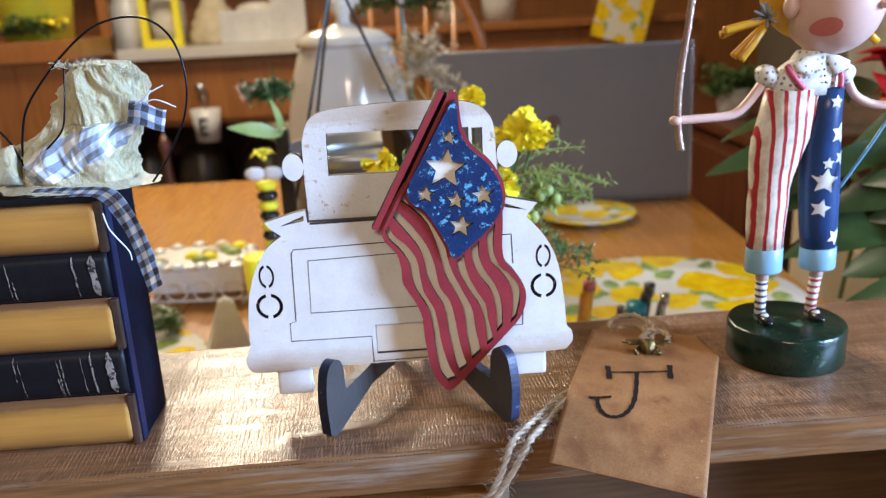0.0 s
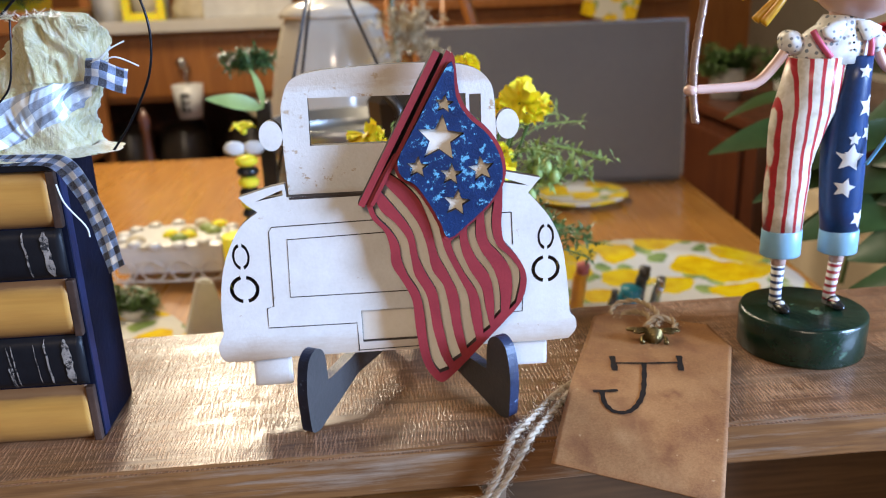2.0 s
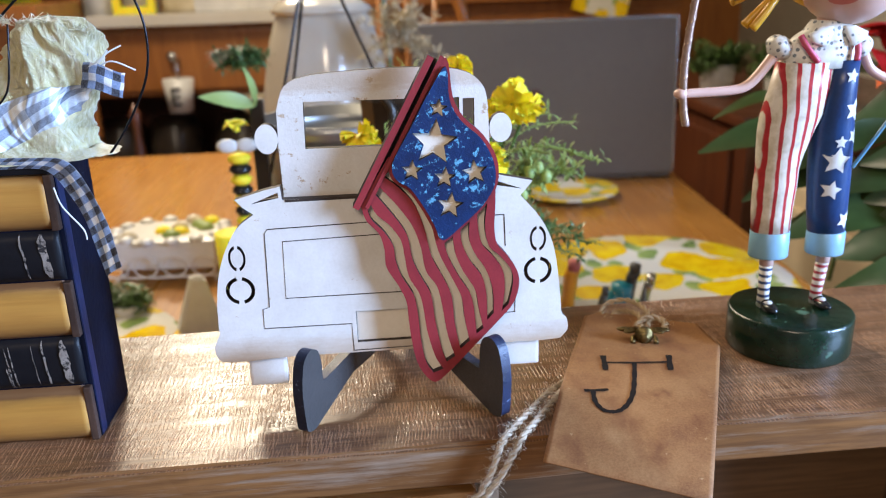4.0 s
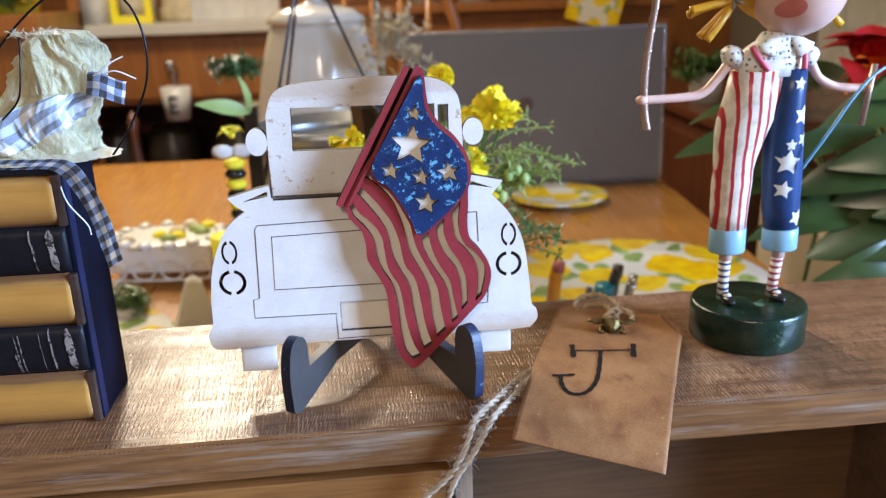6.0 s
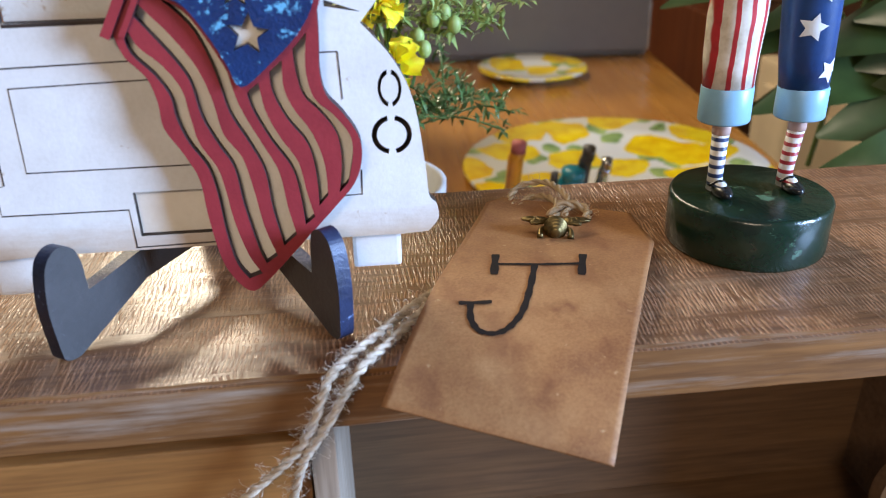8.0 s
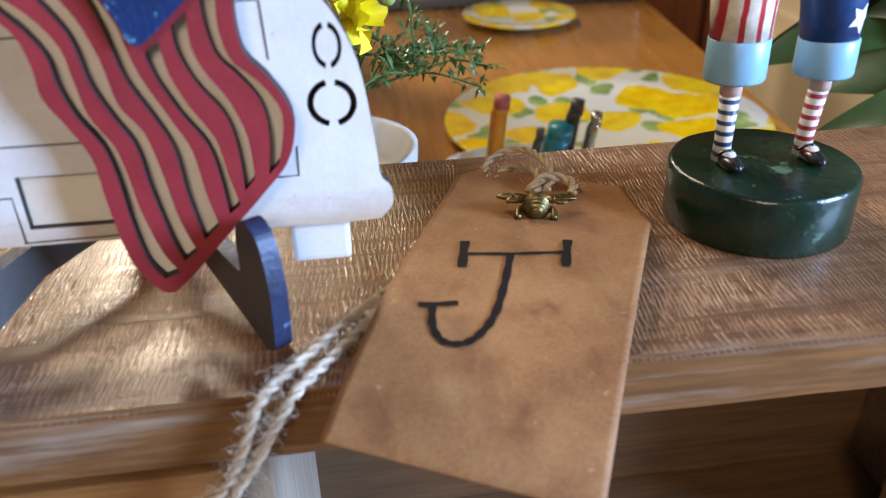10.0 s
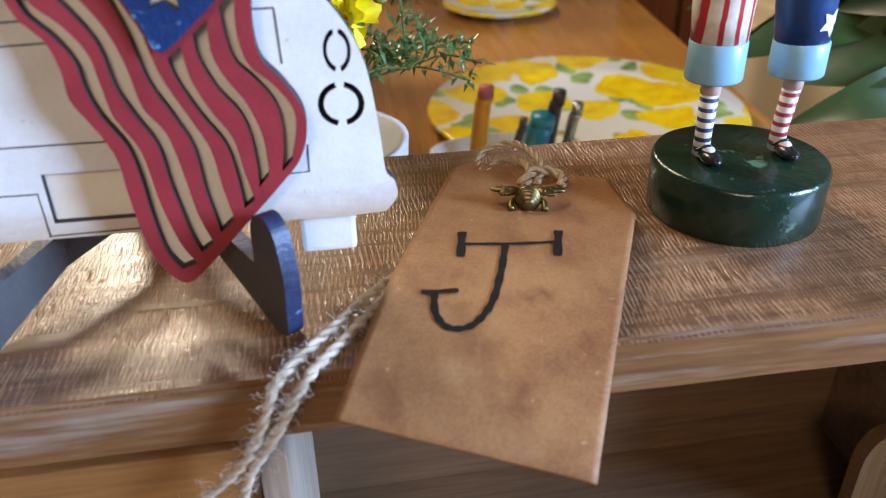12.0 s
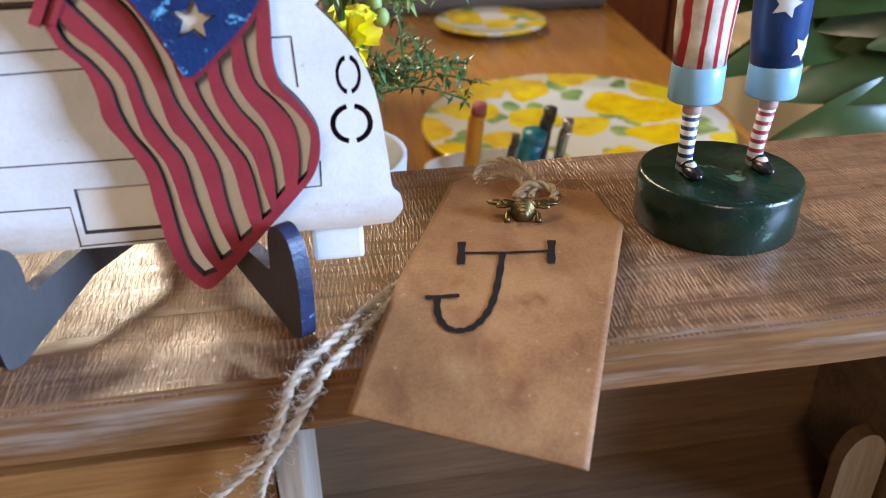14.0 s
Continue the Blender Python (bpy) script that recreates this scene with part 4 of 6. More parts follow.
    part("frayed_edge", fr, M_ORGANZA, t)
    part("wire_handle", tube(spline([(-0.171, 0.0, 0.138), (-0.1685, 0.0, 0.152), (-0.163, 0.0, 0.166), (-0.146, 0.0, 0.185), (-0.128, 0.0, 0.198), (-0.110, 0.0, 0.2005), (-0.098, 0.0, 0.193), (-0.0928, 0.0, 0.177), (-0.095, 0.0, 0.158), (-0.105, 0.0, 0.139), (-0.114, 0.0, 0.127)], 8), 0.00052, 8), M_WIRE, t, "thin black wire handle", True)
    part("wire_handle", tube(spline([(-0.200, 0.0, 0.172), (-0.186, 0.0, 0.162), (-0.176, 0.0, 0.151), (-0.171, 0.0, 0.140)], 6), 0.00052, 8), M_WIRE, t, "", True)
    part("wire_handle", tube(spline([(-0.139, -0.016, 0.181), (-0.140, -0.0185, 0.168), (-0.1425, -0.020, 0.156), (-0.150, -0.021, 0.148)], 6), 0.0004, 6), M_WIRE, t, "", True)


build_bundle()

# ---- the painted figurine ----


def loft(rings, seg=24, bm=None, cap=True):
    """A closed form through ellipses (x, y, z, half width, half depth)."""
    bm = bm or bmesh.new()
    vs = [[bm.verts.new((x + rx * math.cos(2 * math.pi * k / seg), y + ry * math.sin(2 * math.pi * k / seg), z)) for k in range(seg)] for x, y, z, rx, ry in rings]
    for a, b in zip(vs, vs[1:]):
        for k in range(seg):
            bm.faces.new((a[k], a[(k + 1) % seg], b[(k + 1) % seg], b[k]))
    if cap:
        bm.faces.new(vs[0])
        bm.faces.new(vs[-1])
    return bm


def build_doll():
    mats = [M_GREEN, M_SKIN, M_STRIPE, M_NAVY, M_STAR, M_CUFF, M_SHIRT, M_STRAP, M_HAIR, M_SHOE, M_ROD, M_BLUE_WIRE, M_GREY_YARN, M_SOCK_BLUE, M_SOCK_RED, M_CHEEK, M_TAN]
    out = bmesh.new()

    def add(bm, k):
        for f in bm.faces:
            f.material_index = k
            f.smooth = True
        me = bpy.data.meshes.new("tmp")
        bm.to_mesh(me)
        bm.free()
        n = len(out.faces)
        out.from_mesh(me)
        bpy.data.meshes.remove(me)
        out.faces.ensure_lookup_table()
        for f in out.faces[n:]:
            f.material_index = k

    Y = 0.036
    base = lathe([(0, 0), (0.0325, 0), (0.0332, 0.001), (0.0333, 0.0195), (0.0325, 0.0208), (0.0315, 0.0212), (0, 0.0212)], 56)
    for v in base.verts:
        k = 0.0005 * noise.noise(v.co * 70)
        v.co.x += v.co.x * 18 * k
        v.co.y += v.co.y * 18 * k
        if v.co.z > 0.015:
            v.co.z += 0.5 * k
    base.transform(Matrix.Translation((0.2112, Y - 0.001, 0)) @ Matrix.Diagonal((0.945, 0.945, 1, 1)))
    add(base, 0)
    # legs, shoes, socks
    for x, toe, sock in ((0.1960, (-0.0035, -0.0085), 13), (0.2250, (-0.0035, -0.0085), 14)):
        x2 = x + (0.0 if sock == 13 else 0.0015)
        add(loft([(x, Y, 0.0225, 0.0030, 0.0034), (x, Y, 0.030, 0.0029, 0.0030), (x2, Y, 0.046, 0.0033, 0.0033)], 14), sock)
        add(loft([(x2, Y, 0.0455, 0.0035, 0.0035), (x2, Y, 0.054, 0.0037, 0.0037)], 14), 1)
        add(ball((x + 0.0012, Y - 0.0045, 0.0235), (0.0036, 0.0078, 0.0026)), 9)
        add(ball((x + 0.0008, Y - 0.0030, 0.0252), (0.0027, 0.0046, 0.0018)), sock)
        add(tube(spline([(x - 0.0032, Y - 0.0025, 0.0250), (x + 0.0008, Y - 0.0040, 0.0272), (x + 0.0042, Y - 0.0025, 0.0250)], 4), 0.0006, 6), 9)
    # cuffs
    add(loft([(0.1962, Y, 0.0508, 0.0096, 0.0088), (0.1962, Y, 0.0515, 0.0100, 0.0091), (0.1962, Y, 0.0640, 0.0099, 0.0090), (0.1962, Y, 0.0646, 0.0094, 0.0085)]), 5)
    add(loft([(0.2264, Y, 0.0508, 0.0092, 0.0088), (0.2264, Y, 0.0514, 0.0096, 0.0091), (0.2264, Y, 0.0625, 0.0095, 0.0090), (0.2264, Y, 0.0631, 0.0091, 0.0085)]), 5)
    # trousers: striped half and starred half
    add(loft([(0.1962, Y, 0.063, 0.0095, 0.0085), (0.1958, Y, 0.075, 0.0102, 0.0090), (0.1962, Y, 0.090, 0.0108, 0.0095), (0.1965, Y, 0.097, 0.0105, 0.0095), (0.1970, Y, 0.104, 0.0116, 0.0098), (0.1990, Y, 0.116, 0.0140, 0.0105), (0.2012, Y, 0.124, 0.0154, 0.0115), (0.2038, Y, 0.137, 0.0146, 0.0115), (0.2055, Y, 0.149, 0.0140, 0.0112)], 28), 2)
    leg = [(0.2262, Y, 0.062, 0.0092, 0.0085), (0.2252, Y, 0.075, 0.0101, 0.0090), (0.2240, Y, 0.094, 0.0106, 0.0095), (0.2232, Y, 0.108, 0.0104, 0.0098), (0.2222, Y, 0.118, 0.0105, 0.0105), (0.2215, Y, 0.127, 0.0104, 0.0113), (0.2222, Y, 0.138, 0.0090, 0.0113), (0.2232, Y, 0.1495, 0.0080, 0.0106)]
    add(loft(leg, 40), 3)

    def on_leg(x, z):
        k = 0
        while k < len(leg) - 2 and leg[k + 1][2] < z:
            k += 1
        f = (z - leg[k][2]) / (leg[k + 1][2] - leg[k][2])
        cx, rx, ry = (leg[k][m] + (leg[k + 1][m] - leg[k][m]) * f for m in (0, 3, 4))
        u = max(-0.97, min(0.97, (x - cx) / rx))
        return cx + rx * u, Y - ry * math.sqrt(1 - u * u) - 0.0003

    def on_head(x, z):
        u, w = (x - 0.2225) / 0.0245, (z - 0.1925) / 0.0272
        return x, Y - 0.001 - 0.0262 * math.sqrt(max(0.02, 1 - u * u - w * w)) - 0.0002

    def painted_patch(loop, where, k):
        pb = bmesh.new()
        cx, cz = (sum(p[m] for p in loop) / len(loop) for m in (0, 1))
        rings = []
        for q in (1.0, 0.66, 0.33):
            rings.append([])
            for x, z in loop:
                x, z = cx + (x - cx) * q, cz + (z - cz) * q
                px, py = where(x, z)
                rings[-1].append(pb.verts.new((px, py, z)))
        for a, b in zip(rings, rings[1:]):
            for i in range(len(loop)):
                j = (i + 1) % len(loop)
                pb.faces.new((a[i], a[j], b[j], b[i]))
        pb.faces.new(rings[-1])
        add(pb, k)

    for cx, cz, r, tn in ((0.2222, 0.1012, 0.0072, 0.1), (0.2212, 0.0862, 0.0053, 0.2), (0.2308, 0.0700, 0.0050, 0.5), (0.2228, 0.1105, 0.0034, 0.0), (0.2300, 0.1130, 0.0042, 0.4), (0.2275, 0.1260, 0.0058, 0.2), (0.2238, 0.1425, 0.0036, 0.1)):
        painted_patch(star_loop(cx, cz, r, tn, 0.5), on_leg, 4)
    for cx, cz in ((0.2105, 0.1800), (0.2425, 0.1830)):
        painted_patch([(cx + 0.0060 * math.cos(k * 0.3927) * (1 if cx < 0.22 else 0.4), cz + 0.0046 * math.sin(k * 0.3927)) for k in range(16)], on_head, 15)
    # shirt, collar, sleeves, straps
    def puff(x, z, rx, rz, lean):
        sl = ball((0, 0, 0), (rx, 0.0064, rz), None, 24, 16)
        for v in sl.verts:
            pinch = 1 - 0.35 * max(0.0, -v.co.z / rz) ** 2
            rib = 1 + 0.05 * math.sin(9 * math.atan2(v.co.y, v.co.x))
            v.co.x *= pinch * rib
            v.co.y *= pinch * rib
        sl.transform(Matrix.Translation((x, Y, z)) @ Matrix.Rotation(radians(lean), 4, "Y"))
        return sl

    add(loft([(0.2120, Y, 0.146, 0.0185, 0.0100), (0.2125, Y, 0.152, 0.0185, 0.0098), (0.2135, Y, 0.158, 0.0178, 0.0092), (0.2142, Y, 0.1612, 0.0150, 0.0088), (0.2150, Y, 0.1635, 0.0118, 0.0085), (0.2155, Y, 0.168, 0.0090, 0.0075)], 26), 6)
    add(puff(0.1915, 0.1558, 0.0068, 0.0058, 38), 6)
    add(puff(0.2318, 0.1552, 0.0056, 0.0058, -30), 6)
    for pts in ([(0.1985, Y - 0.0075, 0.1615), (0.2010, Y - 0.0104, 0.156), (0.2062, Y - 0.0116, 0.1495)], [(0.2245, Y - 0.0075, 0.1620), (0.2255, Y - 0.0104, 0.156), (0.2252, Y - 0.0114, 0.1495)]):
        add(tube(spline([Vector(p) + Vector((0, 0.0012, 0)) for p in pts], 5), 0.0015, 8), 7)
    for side, x0 in ((-1, 0.2100), (1, 0.2210)):
        flap = loft([(x0, Y - 0.0078, 0.1655, 0.0030, 0.0012), (x0 + side * 0.0030, Y - 0.0088, 0.1625, 0.0060, 0.0014), (x0 + side * 0.0035, Y - 0.0096, 0.1590, 0.0045, 0.0012), (x0 + side * 0.0015, Y - 0.0100, 0.1565, 0.0012, 0.0008)], 14)
        add(flap, 6)
    for k in range(3):
        add(ball((0.2160 + 0.0006 * k, Y - 0.0102, 0.1590 - 0.0032 * k), (0.0006, 0.0005, 0.0006), None, 8, 6), 9)
    # arms, rods
    add(tube(spline([(0.1895, Y, 0.1525), (0.1830, Y, 0.1440), (0.1770, Y, 0.1385), (0.1690, Y, 0.1366), (0.1450, Y, 0.1360)], 6), 0.0025, 10, None, (1.1, 0.9)), 1)
    add(ball((0.1445, Y, 0.1360), (0.0034, 0.0034, 0.0026)), 1)
    add(tube(spline([(0.2345, Y, 0.1515), (0.2385, Y, 0.1445), (0.2455, Y, 0.1400), (0.2530, Y, 0.1380), (0.2680, Y, 0.1372)], 6), 0.0023, 10), 1)
    rod = tube(spline([(0.1480, Y, 0.1205), (0.1462, Y, 0.130), (0.1455, Y, 0.147), (0.1470, Y, 0.165), (0.1500, Y, 0.188), (0.1525, Y, 0.215)], 14), 0.0019, 8)
    add(rod, 10)
    line = spline([(0.1480, Y, 0.1205), (0.1462, Y, 0.130), (0.1455, Y, 0.147), (0.1470, Y, 0.165), (0.1500, Y, 0.188), (0.1525, Y, 0.215)], 24)
    add(tube([p + Vector((0.0011 * math.cos(i * 0.55), 0.0011 * math.sin(i * 0.55), 0)) for i, p in enumerate(line)], 0.0011, 6), 10)
    add(tube(spline([(0.2290, Y - 0.0115, 0.098), (0.2340, Y - 0.012, 0.106), (0.2430, Y - 0.012, 0.1195), (0.2530, Y - 0.010, 0.1330), (0.2650, Y - 0.006, 0.1440), (0.2800, Y, 0.1500)], 8), 0.0009, 8), 11)
    add(tube([(0.2640, Y - 0.003, 0.118), (0.2675, Y - 0.003, 0.150)], 0.0017, 8), 10)
    # head, hair
    add(loft([(0.2155, Y, 0.165, 0.006, 0.006), (0.2155, Y, 0.171, 0.006, 0.006)], 14), 1)
    add(ball((0.2225, Y - 0.001, 0.1925), (0.0245, 0.0262, 0.0272), None, 32, 22), 1)
    add(ball((0.2190, Y + 0.0085, 0.1990), (0.0285, 0.0262, 0.0275), None, 32, 22), 8)
    add(ball((0.2360, Y - 0.0225, 0.1895), (0.0026, 0.0055, 0.0022)), 1)
    add(ball((0.1970, Y - 0.010, 0.1900), (0.0040, 0.004, 0.0058)), 1)
    for tip in ((0.1660, Y - 0.004, 0.1800), (0.1715, Y - 0.004, 0.1670), (0.1740, Y - 0.007, 0.1655), (0.1680, Y + 0.004, 0.1775)):
        add(tube(spline([(0.1895, Y - 0.002, 0.1835), ((0.1895 + tip[0]) / 2, tip[1], (0.1830 + tip[2]) / 2 + 0.001), tip], 5), 0.0021, 8, None, (0.8, 1.05)), 8)
    add(tube([(0.2440, Y + 0.004, 0.1760), (0.2500, Y + 0.003, 0.1700)], 0.0021, 8), 8)
    for k in range(9):
        a = k * 0.7
        add(tube([(0.1885, Y - 0.003, 0.1850), (0.1885 + 0.006 * math.cos(a) - 0.003, Y - 0.006 + 0.003 * math.sin(a * 2), 0.1865 + 0.006 * math.sin(a))], 0.0008, 5), 12)
    ob = part("figurine", out, mats)
    tagged(ob, "painted figurine in striped and starred overalls on a green base", "figurine")


build_doll()

# ---- kraft tag, bee charm and twine ----
TAG = [(0.0590, -0.0580), (0.1225, -0.0825), (0.1680, 0.0210), (0.1690, 0.0540), (0.1190, 0.0800), (0.1105, 0.0745)]
TAG_RISE = ((-0.10, -0.0160), (-0.082, -0.0082), (-0.058, 0.0000), (-0.041, 0.0044), (-0.020, 0.0078), (0.005, 0.0092), (0.025, 0.0074), (0.050, 0.0061), (0.090, 0.0055))


def tag_z(y):
    """The card's height: humped over the twine and drooping past the shelf's front edge."""
    return float(np.interp([y - 0.006, y, y + 0.006], [p[0] for p in TAG_RISE], [p[1] for p in TAG_RISE]).mean())


def build_tag():
    t = thing("paper_tag", "brown kraft paper tag marked with a letter", "tag", (0, 0, 0))
    bm = bmesh.new()
    vs = [bm.verts.new((x, y, 0)) for x, y in TAG]
    bm.faces.new(vs)
    bmesh.ops.triangulate(bm, faces=bm.faces[:])
    for k in range(5):
        bmesh.ops.subdivide_edges(bm, edges=bm.edges[:], cuts=1, use_grid_fill=True)
    for v in bm.verts:
        edge = 0.0006 * noise.noise(Vector((v.co.x * 50, v.co.y * 50, 0)))
        v.co.z = tag_z(v.co.y) + edge
    bmesh.ops.solidify(bm, geom=bm.faces[:], thickness=0.0005)
    part("card", bm, M_TAG, t, "", True)

    def stroke(pts, w):
        sm = bmesh.new()
        prev = None
        line = spline([Vector((x, y, 0)) for x, y in pts], 8)
        for i, p in enumerate(line):
            d = (line[min(i + 1, len(line) - 1)] - line[max(i - 1, 0)]).normalized()
            n = Vector((-d.y, d.x, 0)) * (w / 2) * (1 + 0.15 * math.sin(i * 1.3))
            row = []
            for q in (p + n, p - n):
                z = tag_z(q.y) + 0.0006 * noise.noise(Vector((q.x * 50, q.y * 50, 0))) + 0.00035
                row.append(sm.verts.new((q.x, q.y, z)))
            if prev:
                sm.faces.new((prev[0], prev[1], row[1], row[0]))
            prev = row
        return sm

    for pts, w in (([(0.1055, 0.0185), (0.1020, 0.0010)], 0.0028), ([(0.1375, 0.0125), (0.1330, -0.0030)], 0.0028), ([(0.1030, 0.0088), (0.1180, 0.0062), (0.1345, 0.0048)], 0.0016),
                   ([(0.1178, 0.0058), (0.1135, -0.0080), (0.1085, -0.0215), (0.1035, -0.0290), (0.0980, -0.0328), (0.0925, -0.0315), (0.0902, -0.0250), (0.0912, -0.0160)], 0.0023), ([(0.0872, -0.0155), (0.0985, -0.0165)], 0.0020)):
        part("letter_stroke", stroke(pts, w), M_INK, t, "hand-drawn black letter J stroke")


build_tag()


def build_bee():
    t = thing("bee_charm", "small aged brass bee charm on the paper tag", "charm", (0.1330, 0.0385, 0.0068), -12)
    t.scale = (1.15, 1.15, 1.15)
    bd = lathe([(0, -0.0002)] + [(0.0039 * math.sin(math.pi * (0.14 + 0.80 * k / 56)) ** 0.6 * (1 + 0.075 * math.cos(k * 2 * math.pi / 8)), 0.0082 * k / 56) for k in range(57)] + [(0, 0.0083)], 24)
    bd.transform(Matrix.Translation((0, 0.0015, 0.0024)) @ Matrix.Rotation(radians(90), 4, "X"))
    part("abdomen", bd, M_BRASS, t, "", True)
    part("head", ball((0, 0.0032, 0.0026), (0.0022, 0.0020, 0.0018)), M_BRASS, t, "", True)
    for s in (-1, 1):
        for a, ln in ((3, 0.0105), (-20, 0.0078)):
            w = ball((0, 0, 0), (ln / 2, 0.0016, 0.0009), None, 28, 12)
            for v in w.verts:
                v.co.z += 0.0003 * math.sin(v.co.x * 5200 + v.co.y * 1500)
            w.transform(Matrix.Translation((s * 0.0018, 0.0012, 0.0038)) @ Matrix.Rotation(radians(a if s > 0 else 180 - a), 4, "Z") @ Matrix.Translation((ln / 2, 0, 0)))
            part("wing", w, M_BRASS, t, "", True)
        part("leg", tube(spline([(s * 0.0018, -0.001, 0.0024), (s * 0.0050, -0.0032, 0.0020), (s * 0.0052, -0.0066, 0.0008)], 4), 0.0009, 8, None, (0.8, 1.3)), M_BRASS, t, "", True)


build_bee()


def twine(name, pts, radius, material, parent, seed, fuzz=60, turns=150.0):
    """Twisted cord of two plies, with stray fibres."""
    line = spline([Vector(p) for p in pts], 22)
    rng = random.Random(seed)
    bm = bmesh.new()
    run, steps = 0.0, []
    for i, p in enumerate(line):
        run += (p - line[i - 1]).length if i else 0
        steps.append(run)
    for ply in (0, 1):
        strand = []
        for i, p in enumerate(line):
            d = (line[min(i + 1, len(line) - 1)] - line[max(i - 1, 0)]).normalized()
            a = d.cross(Vector((0.2, 0.3, 0.93))).normalized()
            b = d.cross(a)
            ang = steps[i] * turns * 2 * math.pi / 1.6 + ply * math.pi
            strand.append(p + radius * 0.55 * (math.cos(ang) * a + math.sin(ang) * b))
        tube(strand, radius * 0.68, 7, bm)
    for k in range(fuzz):
        p = rng.choice(line)
        if p.x > 0.080 and fuzz > 100:
            continue
        q = p + Vector((rng.uniform(-1, 1), rng.uniform(-1, 1), rng.uniform(-0.5, 1))).normalized() * radius
        r = q + Vector((rng.uniform(-1, 1), rng.uniform(-1, 0.6), rng.uniform(-0.6, 1))).normalized() * rng.uniform(0.001, 0.0055)
        s = r + Vector((rng.uniform(-1, 1), rng.uniform(-1, 1), rng.uniform(-1, 1))) * 0.0015
        tube(spline([p, q, r, s], 3), 0.00007, 3, bm)
    return part(name, bm, material, parent, "", True)


tw = thing("jute_twine", "fuzzy jute twine trailing over the shelf's front edge", "twine", (0, 0, 0))
twine("strand", [(0.096, 0.016, 0.0022), (0.084, 0.006, 0.0024), (0.072, -0.006, 0.0026), (0.060, -0.022, 0.0026), (0.050, -0.036, 0.0030), (0.0435, -0.0450, 0.0010), (0.038, -0.0480, -0.012), (0.031, -0.0475, -0.024), (0.015, -0.0460, -0.040), (-0.006, -0.0450, -0.061), (-0.030, -0.0440, -0.086)], 0.0014, M_TWINE_PALE, tw, 1, 650)
twine("strand", [(0.094, 0.004, 0.0022), (0.083, -0.001, 0.0024), (0.074, -0.012, 0.0026), (0.064, -0.027, 0.0026), (0.0545, -0.041, 0.0030), (0.0485, -0.0475, -0.002), (0.042, -0.0490, -0.013), (0.034, -0.0480, -0.026), (0.029, -0.0465, -0.042), (0.022, -0.0460, -0.068), (0.018, -0.0460, -0.095)], 0.0014, M_TWINE_PALE, tw, 2, 650)
loop = thing("twine_loop", "brown jute twine loop knotted through the tag", "twine", (0, 0, 0))
twine("strand", [(0.1215, 0.0700, 0.0042), (0.1225, 0.0810, 0.0050), (0.1290, 0.0900, 0.0066), (0.1395, 0.0870, 0.0088), (0.1440, 0.0720, 0.0098), (0.1445, 0.0620, 0.0082), (0.1400, 0.0530, 0.0070)], 0.0013, M_TWINE, loop, 3, 60)
twine("strand", [(0.1240, 0.0690, 0.0044), (0.1290, 0.0780, 0.0046), (0.1355, 0.0790, 0.0056), (0.1400, 0.0690, 0.0072), (0.1385, 0.0580, 0.0070), (0.1360, 0.0520, 0.0066)], 0.0013, M_TWINE, loop, 4, 60)
twine("knot", [(0.1340, 0.0540, 0.0066), (0.1400, 0.0580, 0.0098), (0.1470, 0.0585, 0.0090), (0.1510, 0.0560, 0.0072), (0.1490, 0.0500, 0.0070)], 0.0016, M_TWINE, loop, 5, 40)

# ---- on the table behind the shelf ----
rim = lambda r, h: [(0, 0.0), (r * 0.62, 0.0), (r * 0.66, 0.003), (r * 0.98, h), (r, h + 0.001), (r * 0.985, h + 0.004), (r * 0.66, 0.008), (r * 0.6, 0.0055), (0, 0.005)]
for x, y, r in ((0.345, 0.615, 0.178), (-0.385, 0.50, 0.15), (0.345, 1.090, 0.092)):
    ob = part("lemon_plate", lathe(rim(r, 0.012), 64), M_CHINA, None, "", True)
    ob.matrix_basis = pose(x, y, Z_TABLE, 0, 0, 40 * x)
    tagged(ob, "round white china plate painted with yellow lemons", "plate", "lemon plates")


def build_laptop():
    t = thing("laptop", "open grey laptop seen from the back of its lid", "laptop", (0.3245, 1.20, Z_TABLE), -2)
    lid = box(-0.253, 0.253, -0.008, 0.006, 0.012, 0.312, 0.004)
    lid.transform(Matrix.Rotation(radians(-3), 4, "X"))
    lid_ob = part("lid", lid, M_LAPTOP, t)
    for x0, x1, z0, z1 in ((-0.253, 0.2535, 0.3065, 0.3125), (0.2495, 0.2538, 0.016, 0.3065)):
        rim_bm = box(x0, x1, -0.0086, 0.0064, z0, z1, 0.002)
        rim_bm.transform(Matrix.Rotation(radians(-3), 4, "X"))
        part("edge", rim_bm, M_STEEL, lid_ob, "bright metal lid edge")
    part("keyboard_base", box(-0.253, 0.253, 0.006, 0.34, 0.002, 0.018, 0.004), M_LAPTOP, t)
    bdg = lathe([(0, 0), (0.014, 0), (0.014, 0.001), (0, 0.001)], 24)
    bdg.transform(pose(-0.02, -0.002, 0.17, 87, 0, 0))
    part("badge", bdg, M_BADGE, lid_ob, "brown round badge")


build_laptop()


